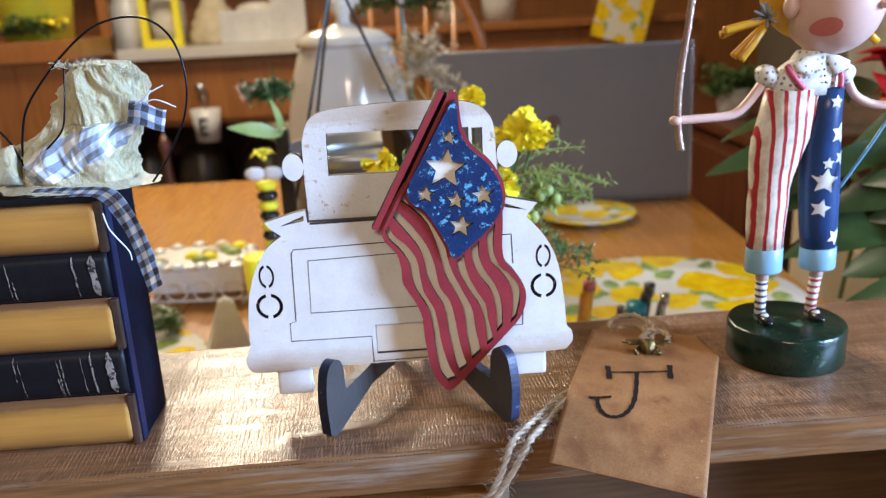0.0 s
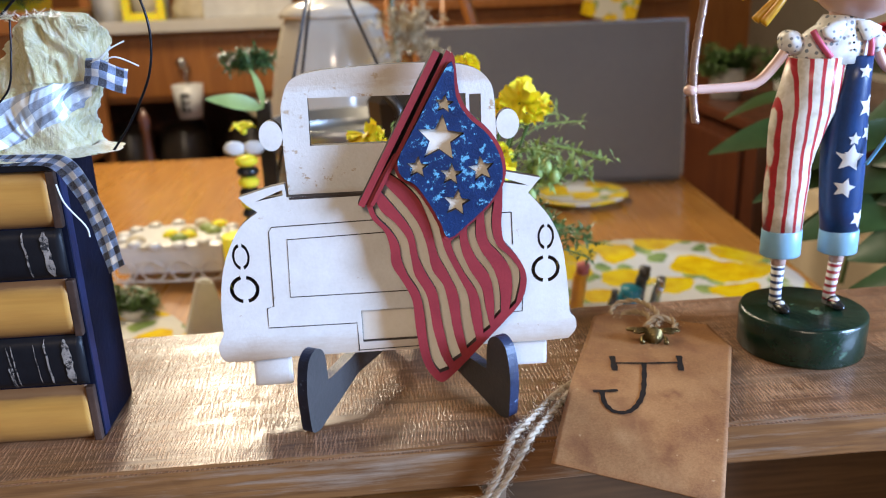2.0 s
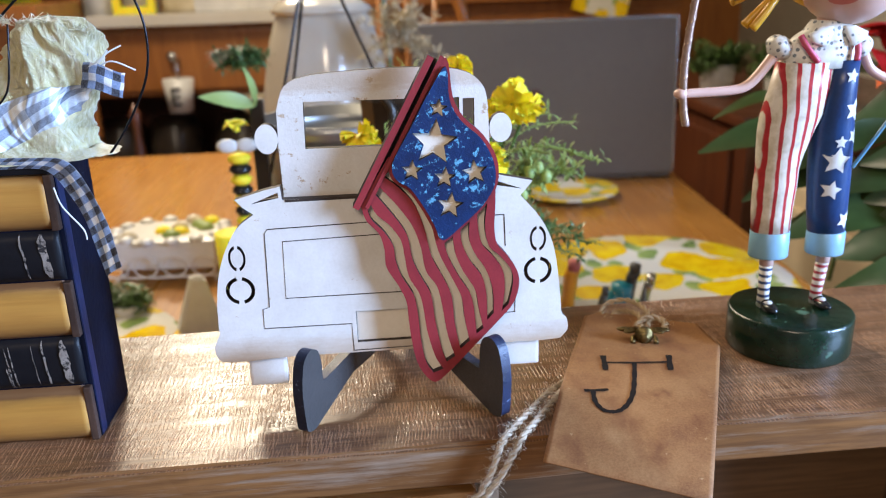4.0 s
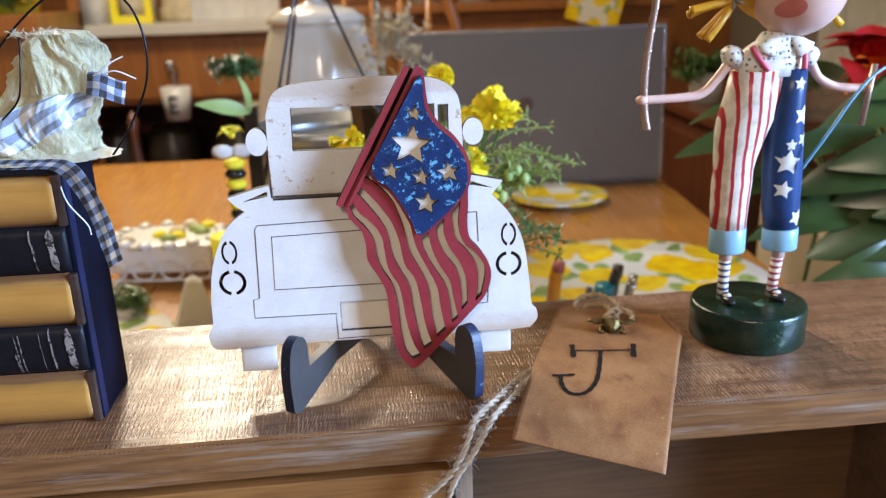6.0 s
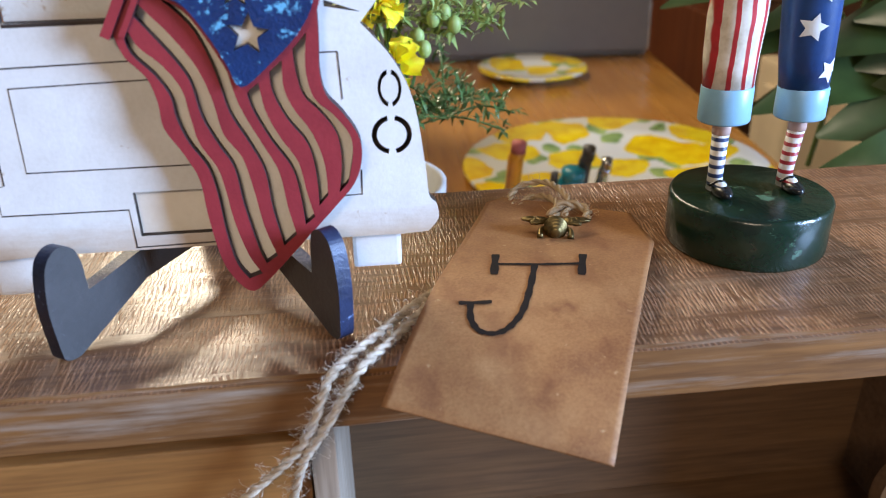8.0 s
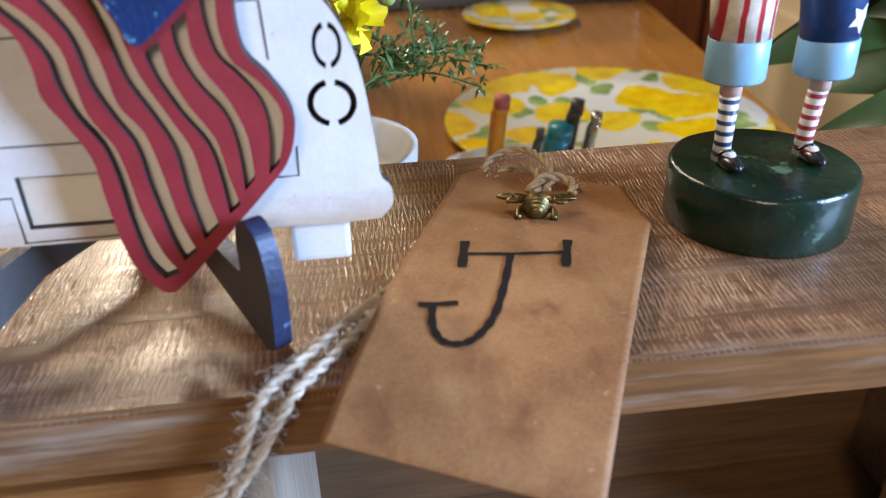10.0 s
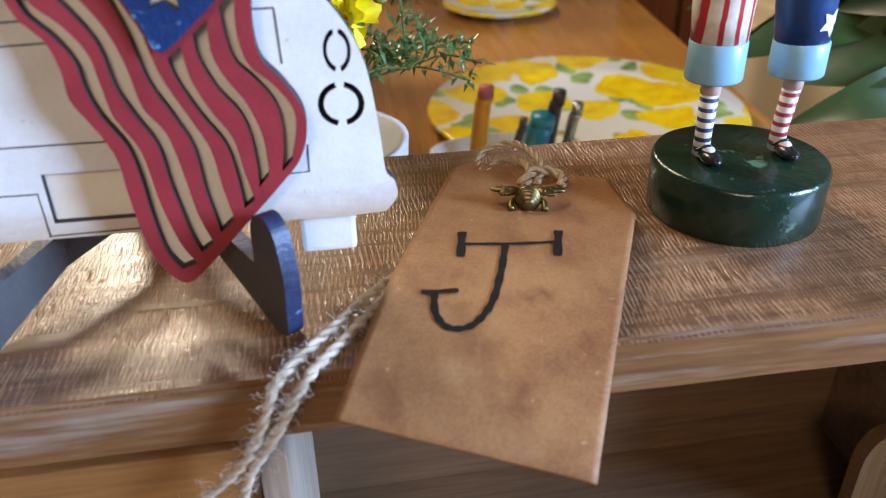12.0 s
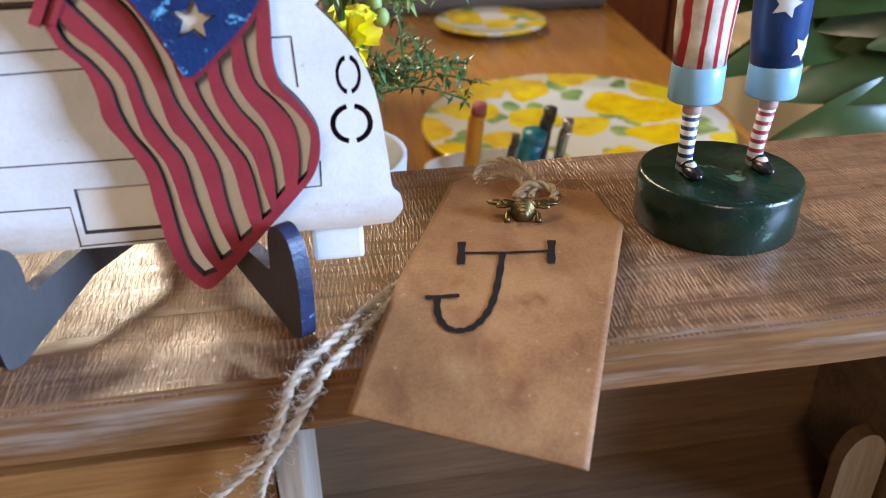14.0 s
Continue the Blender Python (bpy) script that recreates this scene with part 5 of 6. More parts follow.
def build_urn():
    t = thing("ceramic_urn", "large glossy cream ceramic lidded urn on the table", "urn", (-0.078, 1.0, Z_TABLE))
    bd = lathe([(0, 0), (0.085, 0), (0.10, 0.02), (0.112, 0.10), (0.105, 0.20), (0.092, 0.28), (0.076, 0.335), (0.070, 0.345), (0, 0.345)], 48)
    for v in bd.verts:
        a = math.atan2(v.co.y, v.co.x)
        k = 1 + 0.02 * math.cos(a * 9)
        v.co.x *= k
        v.co.y *= k
    part("body", bd, M_CERAMIC, t, "", True)
    part("lid", lathe([(0, 0.345), (0.078, 0.345), (0.079, 0.352), (0.060, 0.366), (0.022, 0.374), (0.012, 0.380), (0.012, 0.392), (0.022, 0.404), (0.020, 0.418), (0, 0.424)], 40), M_CERAMIC, t, "", True)


build_urn()

fr = thing("wire_stand", "tall dark metal tripod stand on the table", "stand", (0, 0, 0))
for a, b in (((-0.057, 0.52, 0.24), (-0.165, 0.47, Z_TABLE)), ((-0.057, 0.52, 0.24), (0.065, 0.50, -0.06)), ((-0.057, 0.52, 0.24), (-0.15, 0.62, Z_TABLE))):
    part("leg", tube([Vector(a), Vector(a).lerp(Vector(b), 0.5), Vector(b)], 0.0017, 8), M_DARK, fr)

bk = thing("steel_bucket", "ribbed galvanised steel bucket on the table", "bucket", (-0.05, 0.66, Z_TABLE))
part("body", lathe([(0, 0)] + [(0.075 + 0.0006 * k + 0.002 * math.cos(k * 1.6), 0.0065 * k) for k in range(36)] + [(0.098, 0.236), (0.095, 0.236), (0.09, 0.10), (0, 0.10)], 40), M_GALV, bk, "", True)

ln = thing("dark_lantern", "dark bronze lantern standing on the table", "lantern", (0.022, 0.40, Z_TABLE))
part("body", lathe([(0, 0), (0.04, 0), (0.042, 0.02), (0.030, 0.05), (0.034, 0.24), (0.038, 0.29), (0.022, 0.31), (0, 0.315)], 8), M_DARK, ln)
part("handle", tube(spline([(-0.03, -0.01, 0.235), (-0.014, -0.036, 0.26), (-0.010, -0.038, 0.285), (-0.022, -0.034, 0.30)], 5), 0.004, 8), M_DARK, ln, "", True)


def petals(name, c, r, material, parent, count, seed, cup=0.35):
    rng = random.Random(seed)
    bm = bmesh.new()
    for k in range(count):
        a = 2 * math.pi * k / count + rng.uniform(-0.3, 0.3)
        lift = rng.uniform(-0.5, 0.9)
        d = Vector((math.cos(a), 0.7 * math.sin(a) - 0.2, lift * cup + 0.2)).normalized()
        leaf_blade(Vector(c), Vector(c) + d * r * rng.uniform(0.75, 1.1), r * 1.15, 0.5, 0.35, bm, 8)
    ball(c, r * 0.22, bm, 8, 6)
    return part(name, bm, material, parent)


def ruffled_bloom(c, r, parent, count, seed):
    """A bloom of broad petals with wavy rims."""
    rng = random.Random(seed)
    bm = bmesh.new()
    for k in range(count):
        d = Vector((rng.uniform(-1, 1), rng.uniform(-1, 0.5), rng.uniform(-0.7, 1))).normalized()
        s = d.cross(Vector((rng.uniform(-1, 1), rng.uniform(-1, 1), rng.uniform(-1, 1)))).normalized()
        n = d.cross(s)
        grid = []
        for i in range(6):
            u = i / 5
            row = []
            for j in range(9):
                v = j / 4 - 1
                wave = 0.16 * r * u * u * math.sin(v * 6.5 + k * 1.7) + 0.25 * r * u * u
                row.append(bm.verts.new(Vector(c) + d * r * (u - 0.22 * u * v * v) + s * r * 0.55 * u ** 0.6 * v + n * wave))
            grid.append(row)
        for p, q in zip(grid, grid[1:]):
            for j in range(8):
                bm.faces.new((p[j], p[j + 1], q[j + 1], q[j]))
    return part("flower", bm, M_YELLOW, parent, "lemon-yellow ruffled bloom", True)


def fine_foliage(name, origin, reach, count, material, parent, seed, spread=1.0, leaf=0.006, up=0.6):
    """Thin sprigs with many small leaves."""
    rng = random.Random(seed)
    bm = bmesh.new()
    for k in range(count):
        a = rng.uniform(0, 2 * math.pi)
        d = Vector((math.cos(a) * spread, math.sin(a) * spread * 0.6, rng.uniform(-0.2, 1.0) * up + 0.1)).normalized()
        ln_ = reach * rng.uniform(0.5, 1.1)
        p0 = Vector(origin)
        pts = spline([p0, p0 + d * ln_ * 0.5 + Vector((0, 0, 0.1 * ln_)), p0 + d * ln_ + Vector((0, 0, -0.08 * ln_))], 5)
        tube(pts, 0.0006, 4, bm)
        for i in range(3, len(pts)):
            for s in range(4):
                q = pts[i] + Vector((rng.uniform(-1, 1), rng.uniform(-1, 1), rng.uniform(-1, 1))) * leaf * 0.4
                dd = Vector((rng.uniform(-1, 1), rng.uniform(-1, 1), rng.uniform(-0.6, 1))).normalized()
                leaf_blade(q, q + dd * leaf * rng.uniform(0.7, 1.6), leaf * 0.45, 0.2, 0.2, bm, 2)
    return part(name, bm, material, parent)


fl = thing("flower_pot", "white pot of yellow flowers and feathery greenery", "plant", (0, 0, 0))
pt = lathe([(0, 0), (0.034, 0), (0.044, 0.06), (0.049, 0.150), (0.050, 0.168), (0.046, 0.168), (0.04, 0.15), (0, 0.15)], 32)
pt.transform(Matrix.Translation((0.056, 0.205, Z_TABLE)))
part("pot", pt, M_PLAIN_WHITE, fl, "white glazed pot", True)
for i, (c, r) in enumerate([((0.086, 0.175, 0.114), 0.014), ((0.076, 0.180, 0.108), 0.012), ((0.052, 0.185, 0.136), 0.010), ((0.096, 0.178, 0.110), 0.012), ((0.071, 0.175, 0.076), 0.013), ((-0.006, 0.185, 0.088), 0.011), ((-0.014, 0.18, 0.097), 0.012), ((0.076, 0.17, 0.044), 0.017), ((0.090, 0.18, 0.119), 0.011)]):
    part("stem", tube(spline([(0.060, 0.215, -0.04), ((0.06 + c[0]) / 2, 0.205, c[2] * 0.4), c], 5), 0.0012, 6), M_LEAF, fl)
    ruffled_bloom(c, r, fl, 14, 20 + i)
for i, (o, reach, cnt, mat, lf) in enumerate([((0.080, 0.20, 0.0), 0.075, 11, M_LEAF, 0.008), ((0.090, 0.185, 0.06), 0.045, 9, M_LEAF_PALE, 0.010), ((0.07, 0.20, 0.07), 0.075, 8, M_LEAF_PALE, 0.006), ((0.105, 0.19, 0.01), 0.06, 8, M_LEAF, 0.007), ((0.03, 0.21, 0.04), 0.06, 10, M_LEAF, 0.008), ((0.110, 0.185, 0.055), 0.05, 5, M_LEAF_PALE, 0.005)]):
    fine_foliage("greenery", o, reach, cnt, mat, fl, 60 + i, 1.0, lf)


for c in ((0.104, 0.178, 0.070), (0.109, 0.176, 0.064), (0.098, 0.178, 0.067), (0.090, 0.180, 0.058), (0.093, 0.176, 0.052)):
    part("bud", ball(c, (0.0036, 0.0036, 0.0048), None, 12, 8), M_LEAF_PALE, fl, "pale green bud", True)


def big_leaf_plant():
    t = thing("leafy_plant", "potted houseplant with long dark green leaves", "plant", (0, 0, 0))
    p = lathe([(0, 0), (0.05, 0), (0.06, 0.05), (0.057, 0.05), (0, 0.045)], 28)
    p.transform(Matrix.Translation((0.56, 0.34, Z_TABLE)))
    part("pot", p, M_BUFF, t, "low buff plant pot", True)
    rng = random.Random(9)
    root = Vector((0.56, 0.34, -0.152))
    # a leaf: where its blade starts, its tip, width, roll
    blades = [((0.43, 0.34, 0.030), (0.288, 0.33, 0.040), 0.036, 30), ((0.42, 0.36, 0.055), (0.312, 0.36, 0.064), 0.026, 20), ((0.44, 0.33, 0.005), (0.322, 0.31, 0.000), 0.030, 40), ((0.46, 0.30, 0.062), (0.335, 0.30, 0.020), 0.020, 60),
              ((0.56, 0.31, -0.070), (0.405, 0.28, -0.092), 0.040, 55), ((0.58, 0.30, -0.010), (0.395, 0.28, -0.046), 0.058, 60), ((0.60, 0.31, 0.045), (0.420, 0.29, 0.000), 0.056, 60), ((0.57, 0.34, 0.085), (0.415, 0.33, 0.050), 0.044, 50),
              ((0.60, 0.33, 0.100), (0.450, 0.31, 0.088), 0.040, 45), ((0.62, 0.29, -0.040), (0.455, 0.26, -0.070), 0.055, 65), ((0.62, 0.30, 0.020), (0.470, 0.27, -0.028), 0.060, 65), ((0.64, 0.31, 0.065), (0.480, 0.28, 0.020), 0.060, 60),
              ((0.50, 0.36, 0.010), (0.365, 0.36, -0.060), 0.016, 70), ((0.66, 0.33, 0.110), (0.520, 0.30, 0.072), 0.055, 55), ((0.52, 0.40, 0.075), (0.390, 0.41, 0.082), 0.030, 35), ((0.68, 0.30, -0.02), (0.53, 0.27, -0.075), 0.055, 60)]
    blades += [((0.47, 0.30, -0.010), (0.345, 0.29, -0.030), 0.030, 55), ((0.50, 0.29, 0.030), (0.372, 0.28, 0.012), 0.036, 60), ((0.55, 0.28, 0.060), (0.400, 0.27, 0.038), 0.040, 60), ((0.52, 0.28, -0.040), (0.385, 0.27, -0.075), 0.030, 60), ((0.60, 0.28, 0.000), (0.44, 0.26, -0.005), 0.045, 65), ((0.66, 0.28, 0.050), (0.50, 0.26, 0.045), 0.05, 60)]
    for b, tip, w, roll in blades:
        b, tip = Vector(b) + Vector((-0.012, 0, 0)), Vector(tip) + Vector((-0.012, 0, 0))
        part("stalk", tube(spline([root, root.lerp(b, 0.5) + Vector((0.02, 0, -0.02)), b], 5), 0.0024, 6), M_LEAF_PALE, t)
        part("leaf", leaf_blade(b, tip, w * 1.5, 0.22 + rng.uniform(0, 0.2), 0.22, None, 14, roll + rng.uniform(-12, 12)), M_LEAF_DARK if rng.random() < 0.65 else M_LEAF, t, "", True)
    return t


big_leaf_plant()
rf = thing("red_flower", "large red and orange fabric flower", "flower", (-0.016, 0, -0.010))
part("stem", tube(spline([(0.475, 0.41, -0.11), (0.485, 0.40, 0.0), (0.490, 0.37, 0.10)], 6), 0.0025, 8), M_LEAF, rf)
petals("outer_petals", (0.492, 0.365, 0.115), 0.052, M_CRIMSON, rf, 12, 3, 0.9)
petals("inner_petals", (0.490, 0.345, 0.105), 0.038, M_ORANGE, rf, 12, 5, 0.9)


def build_pens():
    cup = thing("pen_cup", "low white pen cup on the table", "cup", (0.219, 0.47, Z_TABLE))
    part("body", lathe([(0, 0), (0.066, 0), (0.069, 0.036), (0.065, 0.036), (0.063, 0.004), (0, 0.004)], 28, (1, 0.5)), M_PLAIN_WHITE, cup, "", True)
    for nm, x, top, r, m, label in (("pencil", 0.205, -0.098, 0.0075, M_PENCIL, "orange pencil with a pink eraser"), ("pen", 0.272, -0.106, 0.0065, M_BLACK, "black pen"), ("marker", 0.258, -0.128, 0.012, M_TEAL, "teal marker pen"), ("pen", 0.290, -0.119, 0.0055, M_STEEL, "silver pen with a clear cap"), ("pen", 0.240, -0.130, 0.004, M_BLACK, "thin black pen")):
        t = thing(nm, label + " standing in a cup", "pen", (-0.006, 0.03, 0))
        part("barrel", tube([(x - 0.004, 0.450, Z_TABLE + 0.006), (x - 0.001, 0.43, top - 0.016), (x, 0.425, top - 0.010)], r, 10), m, t, "", True)
        part("cap", tube([(x, 0.425, top - 0.010), (x + 0.0005, 0.424, top)], r * 0.95, 10), M_ERASER if nm == "pencil" else m, t, "", True)


build_pens()


def build_basket():
    t = thing("wire_basket", "white dish of lemons in a cream wire basket", "basket", (-0.305, 0.80, Z_TABLE), -4)
    part("dish", box(-0.075, 0.075, -0.055, 0.055, 0.018, 0.060, 0.010), M_PLAIN_WHITE, t)
    rng = random.Random(2)
    for k in range(9):
        part("lemon", ball((rng.uniform(-0.055, 0.055), rng.uniform(-0.04, 0.04), 0.060), (0.013, 0.011, 0.009), None, 10, 8), M_YELLOW if k % 3 == 0 else (M_BUFF if k % 3 == 1 else M_LEAF_PALE), t, "", True)
    for k in range(14):
        a = 2 * math.pi * k / 14
        part("scallop", ball((0.078 * math.cos(a), 0.058 * math.sin(a), 0.060), (0.011, 0.011, 0.006), None, 10, 6), M_PLAIN_WHITE, t, "", True)
    for s in (-1, 1):
        part("rail", tube(spline([(-0.085, s * 0.062, 0.012), (0, s * 0.066, 0.012), (0.085, s * 0.062, 0.012)], 5), 0.0018, 6), M_CERAMIC, t)
        for k in range(4):
            x = -0.06 + 0.04 * k
            part("scroll", tube([(x + 0.016 * math.cos(q * 0.52), s * 0.064, 0.026 + 0.014 * math.sin(q * 0.52)) for q in range(13)], 0.0014, 6), M_CERAMIC, t)
        part("foot", tube([(s * 0.07, -0.05, 0), (s * 0.07, 0.05, 0.012)], 0.003, 6), M_CERAMIC, t)


build_basket()


def build_bee_pick():
    t = thing("bee_pick", "yellow and black striped bee ornament on a dark post", "ornament", (0, 0, 0))
    part("post", box(-0.126, -0.112, 0.465, 0.479, Z_TABLE, 0.085, 0.002), M_DARK, t)
    for k in range(7):
        part("segment", ball((-0.138, 0.452, 0.030 - 0.0105 * k), (0.0115 - 0.0004 * k, 0.010, 0.0062), None, 14, 8), M_YELLOW if k % 2 == 0 else M_SHOE, t, "", True)
    for s in (-1, 1):
        part("wing", ball((-0.138 + s * 0.009, 0.446, 0.044), (0.011, 0.004, 0.007), None, 12, 8), M_STAR, t, "", True)
    petals("flower", (-0.137, 0.448, 0.060), 0.016, M_YELLOW, t, 9, 8)
    part("rod", tube([(-0.138, 0.452, 0.03), (-0.150, 0.455, Z_TABLE + 0.004)], 0.003, 8), M_DARK, t)
    p = lathe([(0, 0), (0.014, 0), (0.020, 0.150), (0.018, 0.150), (0, 0.14)], 20)
    p.transform(Matrix.Translation((-0.155, 0.47, Z_TABLE)))
    part("pot", p, M_YELLOW, t, "yellow pot", True)
    for a, b, w in (((-0.118, 0.46, 0.080), (-0.168, 0.44, 0.093), 0.019), ((-0.118, 0.46, 0.08), (-0.126, 0.455, 0.118), 0.012)):
        part("leaf", leaf_blade(a, b, w, 0.15, 0.2, None, 10, 65), M_LEAF_PALE, t, "pale green leaf", True)
    fine_foliage("greenery", (-0.135, 0.49, 0.115), 0.028, 26, M_LEAF, t, 55, 1.0, 0.008)


build_bee_pick()

cs = thing("card_stand", "small white wedge-shaped card stand on the table", "stand", (-0.220, 0.545, Z_TABLE), 20)
wedge = bmesh.new()
for y in (-0.012, 0.012):
    wedge.verts.new((-0.03, y, 0)), wedge.verts.new((0.03, y, 0)), wedge.verts.new((0.012, y * 0.6, 0.075)), wedge.verts.new((-0.004, y * 0.6, 0.08))
wedge.verts.ensure_lookup_table()
v = wedge.verts
for q in ((0, 1, 2, 3), (4, 5, 6, 7), (0, 1, 5, 4), (1, 2, 6, 5), (2, 3, 7, 6), (3, 0, 4, 7)):
    wedge.faces.new([v[i] for i in q])
bmesh.ops.bevel(wedge, geom=wedge.edges[:], offset=0.003, segments=2, affect="EDGES")
part("wedge", wedge, M_PLAIN_WHITE, cs)
st = thing("steel_tray", "shiny steel tray on the table", "tray", (-0.135, 0.56, Z_TABLE))
part("base", box(-0.05, 0.05, -0.04, 0.04, 0.0, 0.006, 0.002), M_STEEL, st)
for y in (-0.04, 0.036):
    part("rim", box(-0.05, 0.05, y, y + 0.004, 0.006, 0.045, 0.001), M_STEEL, st)
hb = thing("herb_pot", "small green herb in a pot on the table", "plant", (0, 0, 0))
hp = lathe([(0, 0), (0.015, 0), (0.018, 0.02), (0.016, 0.02), (0, 0.016)], 18)
hp.transform(Matrix.Translation((-0.325, 0.62, Z_TABLE)))
part("pot", hp, M_PLAIN_WHITE, hb, "", True)
fine_foliage("leaves", (-0.325, 0.62, Z_TABLE + 0.02), 0.034, 22, M_LEAF, hb, 77, 1.0, 0.010)
sp = thing("dried_sprigs", "buff dried flowers with grassy leaves in a bottle", "plant", (0, 0, 0))
bt = lathe([(0, 0), (0.03, 0), (0.032, 0.14), (0.014, 0.18), (0.014, 0.20), (0, 0.20)], 20)
bt.transform(Matrix.Translation((0.035, 0.86, Z_TABLE)))
part("bottle", bt, M_PLAIN_WHITE, sp, "", True)
fine_foliage("dried_foliage", (0.035, 0.86, 0.10), 0.07, 34, M_BUFF, sp, 31, 0.5, 0.010, 1.5)
gr = bmesh.new()
for k in range(26):
    a = k * 2.4
    leaf_blade((0.05, 0.85, 0.0), (0.05 + 0.075 * math.cos(a), 0.85 + 0.05 * math.sin(a), 0.045 + 0.04 * math.sin(k * 1.3)), 0.005, 0.5, 0.1, gr, 6)
part("grass_blades", gr, M_LEAF_PALE, sp)
hs = thing("hanging_greenery", "white blossoms and green leaves over the urn", "plant", (0, 0, 0))
fine_foliage("leaves", (0.02, 1.14, 0.20), 0.09, 40, M_LEAF, hs, 41, 1.0, 0.018)
for i, c in enumerate(((-0.06, 1.12, 0.215), (-0.02, 1.12, 0.220), (0.02, 1.10, 0.212))):
    petals("blossom", c, 0.035, M_STAR, hs, 14, 80 + i)
part("stem", tube(spline([(0.02, 1.14, Z_TABLE), (0.03, 1.14, 0.0), (0.02, 1.14, 0.20)], 5), 0.004, 6), M_LEAF, hs)

# ---- furniture behind the table ----


def build_chair():
    t = thing("windsor_chair", "orange-brown wooden chair with a bowed back", "chair", (0.02, 1.90, Z_FLOOR), 0)
    part("seat", box(-0.22, 0.22, -0.20, 0.22, 0.43, 0.465, 0.012), M_CHAIR, t)
    arch = [(0.225 * math.cos(math.pi * k / 24), -0.20, 0.90 + 0.36 * math.sin(math.pi * k / 24)) for k in range(25)]
    part("bow", tube([(0.215, -0.19, 0.45)] + arch + [(-0.215, -0.19, 0.45)], 0.015, 10), M_CHAIR, t, "", True)
    for k in range(5):
        x = -0.14 + 0.07 * k
        part("spindle", tube([(x * 0.8, -0.19, 0.46), (x, -0.20, 0.90 + 0.36 * math.sqrt(max(0, 1 - (x / 0.225) ** 2)))], 0.007, 8), M_CHAIR, t, "", True)
    for x in (-0.18, 0.18):
        for y in (-0.16, 0.18):
            part("leg", tube([(x * 0.8, y * 0.8, 0.44), (x * 1.1, y * 1.1, 0)], 0.017, 8, None, (1.1, 0.8)), M_CHAIR, t, "", True)


build_chair()


def build_ladder_chair():
    t = thing("dining_chair", "dark brown turned wooden chair behind the table", "chair", (-0.796, 1.95, Z_FLOOR), 0)
    part("seat", box(-0.2, 0.2, -0.2, 0.2, 0.42, 0.46, 0.01), M_RED_WOOD, t)
    for x in (-0.19, 0.19):
        post = lathe([(0, 0)] + [(0.015 + 0.005 * math.sin(k * 0.9), 0.03 * k) for k in range(29)] + [(0, 0.87)], 12)
        post.transform(pose(x, -0.19, 0))
        part("post", post, M_RED_WOOD, t, "", True)
        part("leg", box(x - 0.015, x + 0.015, 0.17, 0.2, 0, 0.42, 0.003), M_RED_WOOD, t)
    for z in (0.48, 0.58, 0.67):
        part("back_rail", box(-0.19, 0.19, -0.20, -0.18, z, z + 0.055, 0.004), M_RED_WOOD, t)


build_ladder_chair()


def build_hutch():
    t = thing("hutch", "long brown wooden hutch with a pale counter", "cabinet", (0, 0, 0))
    part("counter", box(-1.10, -0.30, 2.52, 3.05, 0.066, 0.105, 0.006), M_CERAMIC, t, "pale stone-coloured counter top")
    part("drawer_band", box(-1.16, 1.10, 2.58, 3.05, -0.17, 0.066, 0.004), M_HUTCH, t)
    part("counter", box(-0.30, 1.10, 2.54, 3.05, 0.105, 0.135, 0.006), M_HUTCH, t)
    part("drawer_band", box(-0.29, 1.10, 2.585, 3.05, 0.066, 0.105), M_HUTCH, t)
    for x0, x1 in ((-1.13, -0.30), (-0.27, 0.40), (0.43, 1.07)):
        dr = part("drawer", box(x0, x1, 2.565, 2.58, -0.15, 0.045, 0.005), M_HUTCH, t)
        k = part("knob", lathe([(0, 0), (0.008, 0), (0.008, 0.012), (0.018, 0.02), (0.016, 0.03), (0, 0.034)], 16), M_STEEL, dr, "bright round knob", True)
        k.matrix_basis = pose((x0 + x1) / 2 + 0.035, 2.565, -0.035, 90, 0, 0)
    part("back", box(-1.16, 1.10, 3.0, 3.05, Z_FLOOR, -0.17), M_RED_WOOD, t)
    for x in (-1.16, -0.30, 0.40, 1.07):
        part("upright", box(x, x + 0.03, 2.60, 3.0, Z_FLOOR, -0.17), M_HUTCH, t)
    part("lower_shelf", box(-1.13, 1.07, 2.60, 3.0, -0.56, -0.53, 0.003), M_HUTCH, t)
    for z in (0.52, 0.95):
        part("upper_shelf", box(-1.16, 1.10, 2.80, 3.05, z, z + 0.025, 0.003), M_HUTCH, t)


build_hutch()


def simple_pot(name, label, cat, x, y, z, prof, m, group=""):
    ob = part(name, lathe(prof, 28), m, None, "", True)
    ob.matrix_basis = pose(x, y, z)
    return tagged(ob, label, cat, group)


simple_pot("beehive_figure", "buff ribbed beehive ornament on the counter", "ornament", -0.63, 2.70, 0.105, [(0, 0)] + [(0.095 * math.cos(k * 0.145) + 0.004 * math.cos(k * 3.14), 0.019 * k) for k in range(11)] + [(0, 0.205)], M_BUFF)
for x, m in ((-0.94, M_PLAIN_WHITE), (-0.80, M_CERAMIC), (0.22, M_CERAMIC), (0.40, M_PLAIN_WHITE)):
    simple_pot("jar", "white ceramic jar on the counter", "jar", x, 2.72, 0.105 if x < 0 else 0.135, [(0, 0), (0.06, 0), (0.066, 0.08), (0.06, 0.15), (0.05, 0.16), (0.052, 0.18), (0, 0.19)], m, "counter jars")
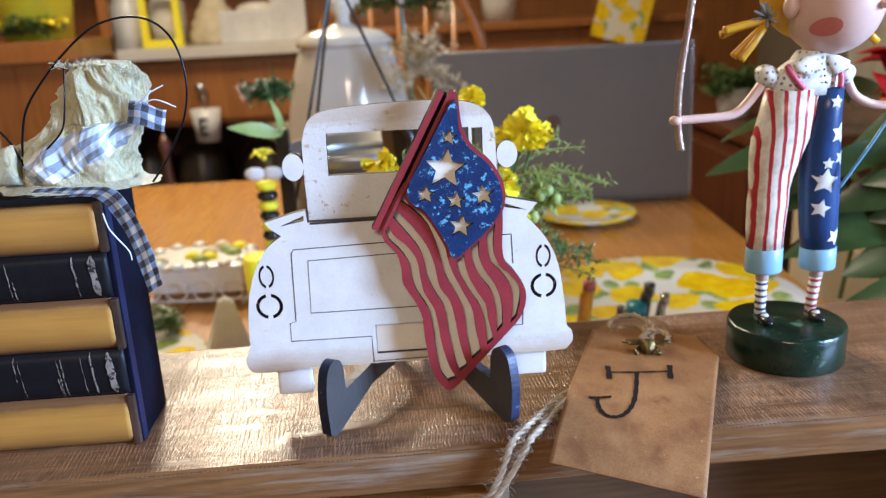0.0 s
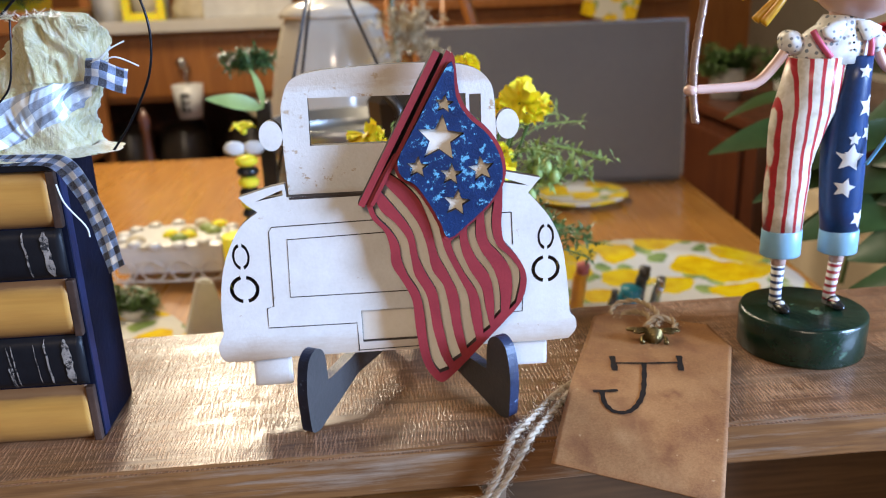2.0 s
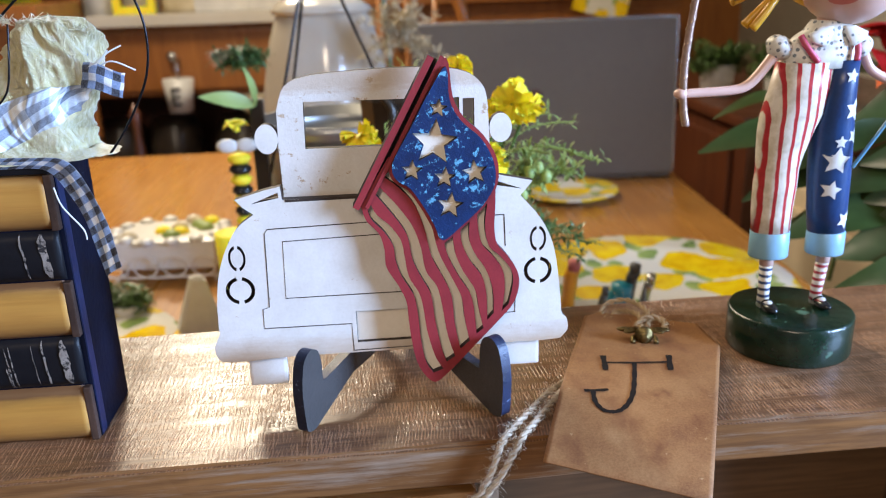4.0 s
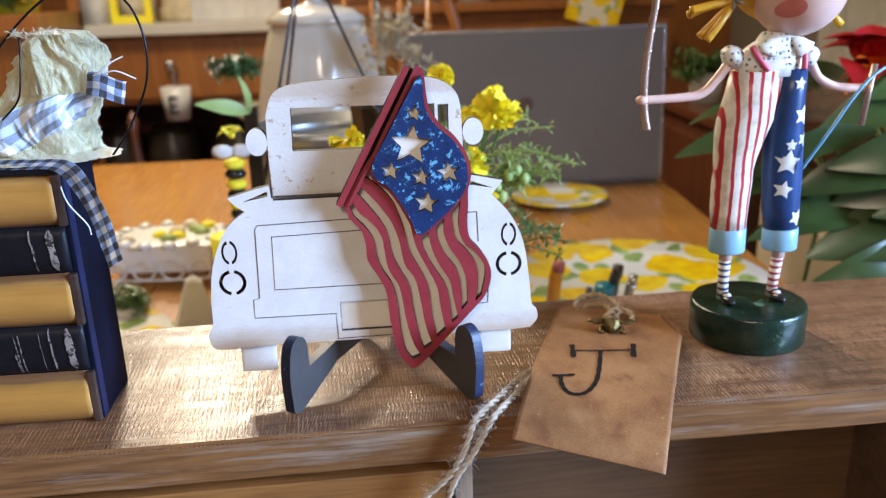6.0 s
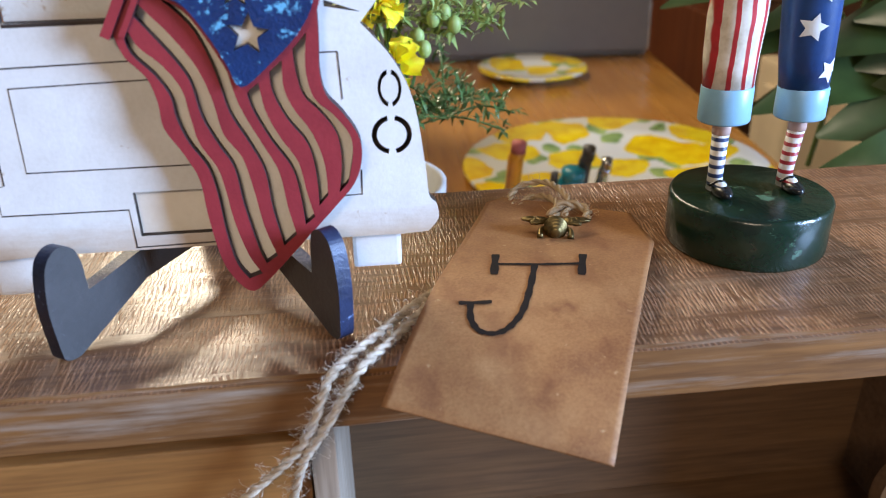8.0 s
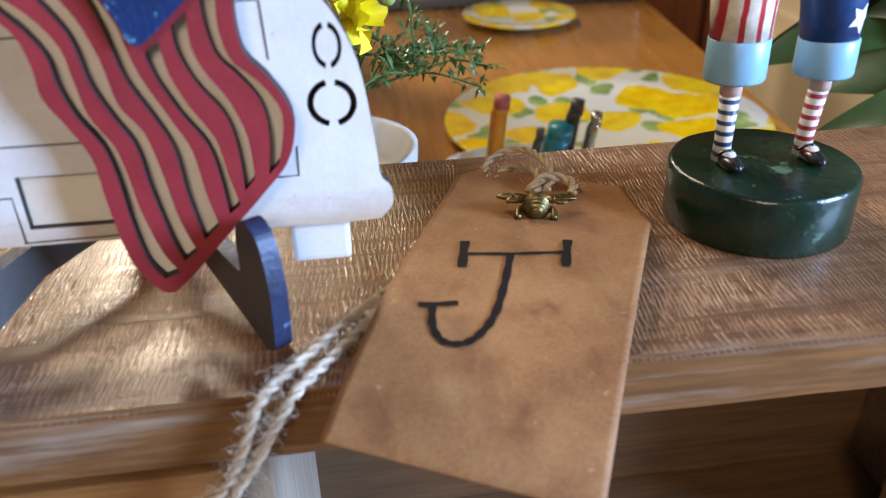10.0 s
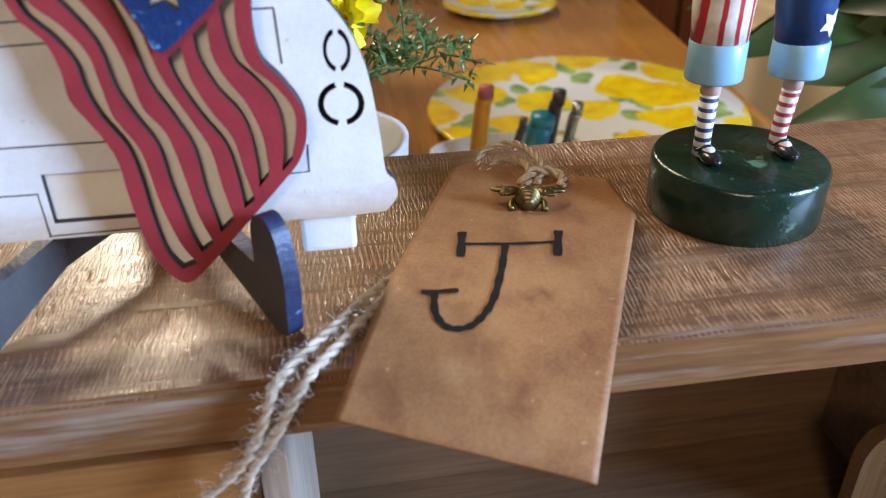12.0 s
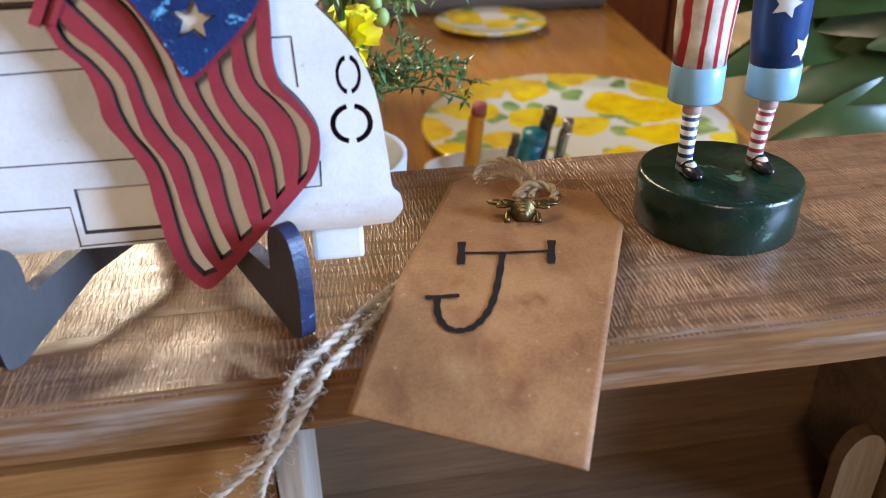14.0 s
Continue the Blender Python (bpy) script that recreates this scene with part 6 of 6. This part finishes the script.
for x, h, w in ((-0.47, 0.11, 0.13), (-0.36, 0.16, 0.06)):
    bx = thing("white_box", "white box of small goods on the counter", "box", (x, 2.66, 0.105), 4)
    part("carton", box(-w, w, -0.06, 0.06, 0, h, 0.006), M_PLAIN_WHITE, bx)
    part("contents", ball((0, 0, h), (w * 0.6, 0.04, 0.03), None, 12, 8), M_CERAMIC, bx, "", True)
yf = thing("picture_frame", "small yellow square picture frame on the counter", "picture frame", (-0.80, 2.62, 0.105), 0)
for d in ((-0.07, -0.045, 0, 0.20), (0.045, 0.07, 0, 0.20), (-0.045, 0.045, 0, 0.025), (-0.045, 0.045, 0.175, 0.20)):
    part("bar", box(d[0], d[1], -0.012, 0.012, d[2], d[3], 0.003), M_YELLOW, yf)
for x, z, r in ((-0.30, -0.53, 0.09), (-0.50, -0.53, 0.11), (-0.75, -0.53, 0.10), (-0.95, -0.53, 0.09), (0.15, -0.53, 0.1)):
    simple_pot("storage_crock", "dark crock on the hutch's lower shelf", "crock", x, 2.76, z, [(0, 0), (r, 0), (r * 1.05, 0.10), (r * 0.9, 0.22), (r * 0.7, 0.26), (0, 0.27)], M_DARK, "crocks")
for k in range(3):
    simple_pot("stacked_bowl", "buff bowl in a stack on the lower shelf", "bowl", -0.40, 2.68, -0.53 + 0.26 + 0.045 * k, [(0, 0), (0.05, 0), (0.11, 0.05), (0.105, 0.05), (0, 0.012)], M_BUFF, "stacked bowls")
mg = thing("hanging_mug", "white mug marked with a letter hanging from a hook", "mug", (-0.66, 2.50, -0.215), 0)
mug_cup = part("cup", lathe([(0, 0), (0.040, 0), (0.052, 0.11), (0.048, 0.11), (0.036, 0.006), (0, 0.006)], 28), M_PLAIN_WHITE, mg, "", True)
part("hook", tube(spline([(0, 0, 0.11), (0, 0.0, 0.15), (0, 0.03, 0.165), (0, 0.065, 0.165)], 5), 0.004, 8), M_STEEL, mg, "", True)
for x0, x1, z0, z1 in ((-0.015, -0.008, 0.025, 0.085), (-0.008, 0.014, 0.025, 0.033), (-0.008, 0.010, 0.051, 0.058), (-0.008, 0.014, 0.077, 0.085)):
    part("letter_bar", box(x0, x1, -0.0535, -0.040, z0, z1), M_SHOE, mug_cup, "black bar of the letter E")
nk = thing("lemon_card", "white card printed with yellow lemons leaning on the hutch", "card", (0.800, 2.50, 0.135), 0)
cd = part("card", box(-0.095, 0.095, -0.09, 0.16, -0.002, 0.002), M_CHINA, nk)
cd.matrix_basis = Matrix.Rotation(radians(16), 4, "Y") @ Matrix.Rotation(radians(84), 4, "X")


def build_side_cabinet():
    t = thing("side_cabinet", "dark reddish wooden side cabinet", "cabinet", (0.78, 1.30, Z_FLOOR), 0)
    part("body", box(0.0, 0.55, 0.0, 1.15, 0, 0.82, 0.006), M_RED_WOOD, t)
    part("top", box(-0.02, 0.57, -0.02, 1.17, 0.82, 0.845, 0.006), M_RED_WOOD, t)
    for z0, z1 in ((0.10, 0.40), (0.44, 0.78)):
        part("front_panel", box(-0.012, 0.0, 0.06, 1.08, z0, z1, 0.004), M_RED_WOOD, t)


build_side_cabinet()
for x, y, s in ((0.84, 1.62, 90), (0.90, 1.40, 91)):
    g = thing("small_plant", "small green plant in a white pot", "plant", (0, 0, 0), 0, "small plants")
    p = lathe([(0, 0), (0.035, 0), (0.045, 0.075), (0.042, 0.075), (0, 0.065)], 20)
    p.transform(Matrix.Translation((x, y, Z_FLOOR + 0.845)))
    part("pot", p, M_PLAIN_WHITE, g, "", True)
    fine_foliage("leaves", (x, y, Z_FLOOR + 0.91), 0.09, 60, M_LEAF, g, s, 1.0, 0.018)
cb = thing("cream_chest", "cream painted chest of drawers beside the table", "chest", (0.80, 0.45, Z_FLOOR), 0)
part("body", box(0, 0.5, 0, 0.75, 0, 0.74, 0.008), M_CREAM_PAINT, cb)
for z0, z1 in ((0.08, 0.36), (0.40, 0.70)):
    part("drawer", box(-0.014, 0, 0.05, 0.70, z0, z1, 0.005), M_CREAM_PAINT, cb)
ct = thing("curtain", "cream curtain hanging against the wall", "curtain", (0, 0, 0))
cm = bmesh.new()
rows = []
for k in range(121):
    y = 0.35 + 1.9 * k / 120
    x = 1.50 + 0.035 * math.sin(k * 0.62) + 0.012 * math.sin(k * 1.9)
    rows.append([cm.verts.new((x, y, z)) for z in (Z_FLOOR + 0.02, 0.3, 1.45)])
for a, b in zip(rows, rows[1:]):
    for j in (0, 1):
        cm.faces.new((a[j], b[j], b[j + 1], a[j + 1]))
bmesh.ops.solidify(cm, geom=cm.faces[:], thickness=0.003)
part("drape", cm, M_CURTAIN, ct, "", True)
part("rod", tube([(1.50, 0.25, 1.46), (1.50, 2.35, 1.46)], 0.012, 10), M_DARK, ct)
lf = thing("white_sign", "white painted board standing on a wooden side shelf", "sign", (-1.290, 2.114, -0.28), 0)
part("board", box(-0.10, 0.10, -0.01, 0.01, 0, 0.42, 0.004), M_PLAIN_WHITE, lf)
ls = thing("side_shelf", "brown wooden shelf unit with yellow decor", "shelf", (-1.62, 2.10, Z_FLOOR), 0)
for z, h in ((0.64, 0.03), (1.045, 0.06), (1.40, 0.03)):
    part("board", box(0, 0.69, 0, 0.40, z, z + h, 0.004), M_HUTCH, ls)
for x in (0.0, 0.66):
    part("upright", box(x, x + 0.03, 0.37, 0.40, 0, 1.6), M_HUTCH, ls)
part("apron", box(0.02, 0.66, 0.03, 0.05, 0.80, 1.043), M_HUTCH, ls)
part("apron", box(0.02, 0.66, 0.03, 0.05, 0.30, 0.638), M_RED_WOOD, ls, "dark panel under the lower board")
simple_pot("yellow_pail", "plain yellow pail behind a flower garland", "pail", -1.12, 2.38, Z_FLOOR + 1.105, [(0, 0), (0.10, 0), (0.125, 0.22), (0.121, 0.22), (0.097, 0.006), (0, 0.006)], M_YELLOW)
yg = thing("yellow_garland", "yellow and green flower garland on a shelf", "garland", (0, 0, 0))
for i in range(5):
    petals("flower", (-0.985 - 0.055 * i, 2.19, 0.195), 0.038, M_YELLOW, yg, 10, 100 + i)
fine_foliage("leaves", (-1.08, 2.21, 0.185), 0.10, 40, M_LEAF, yg, 120, 1.4, 0.02, 0.3)
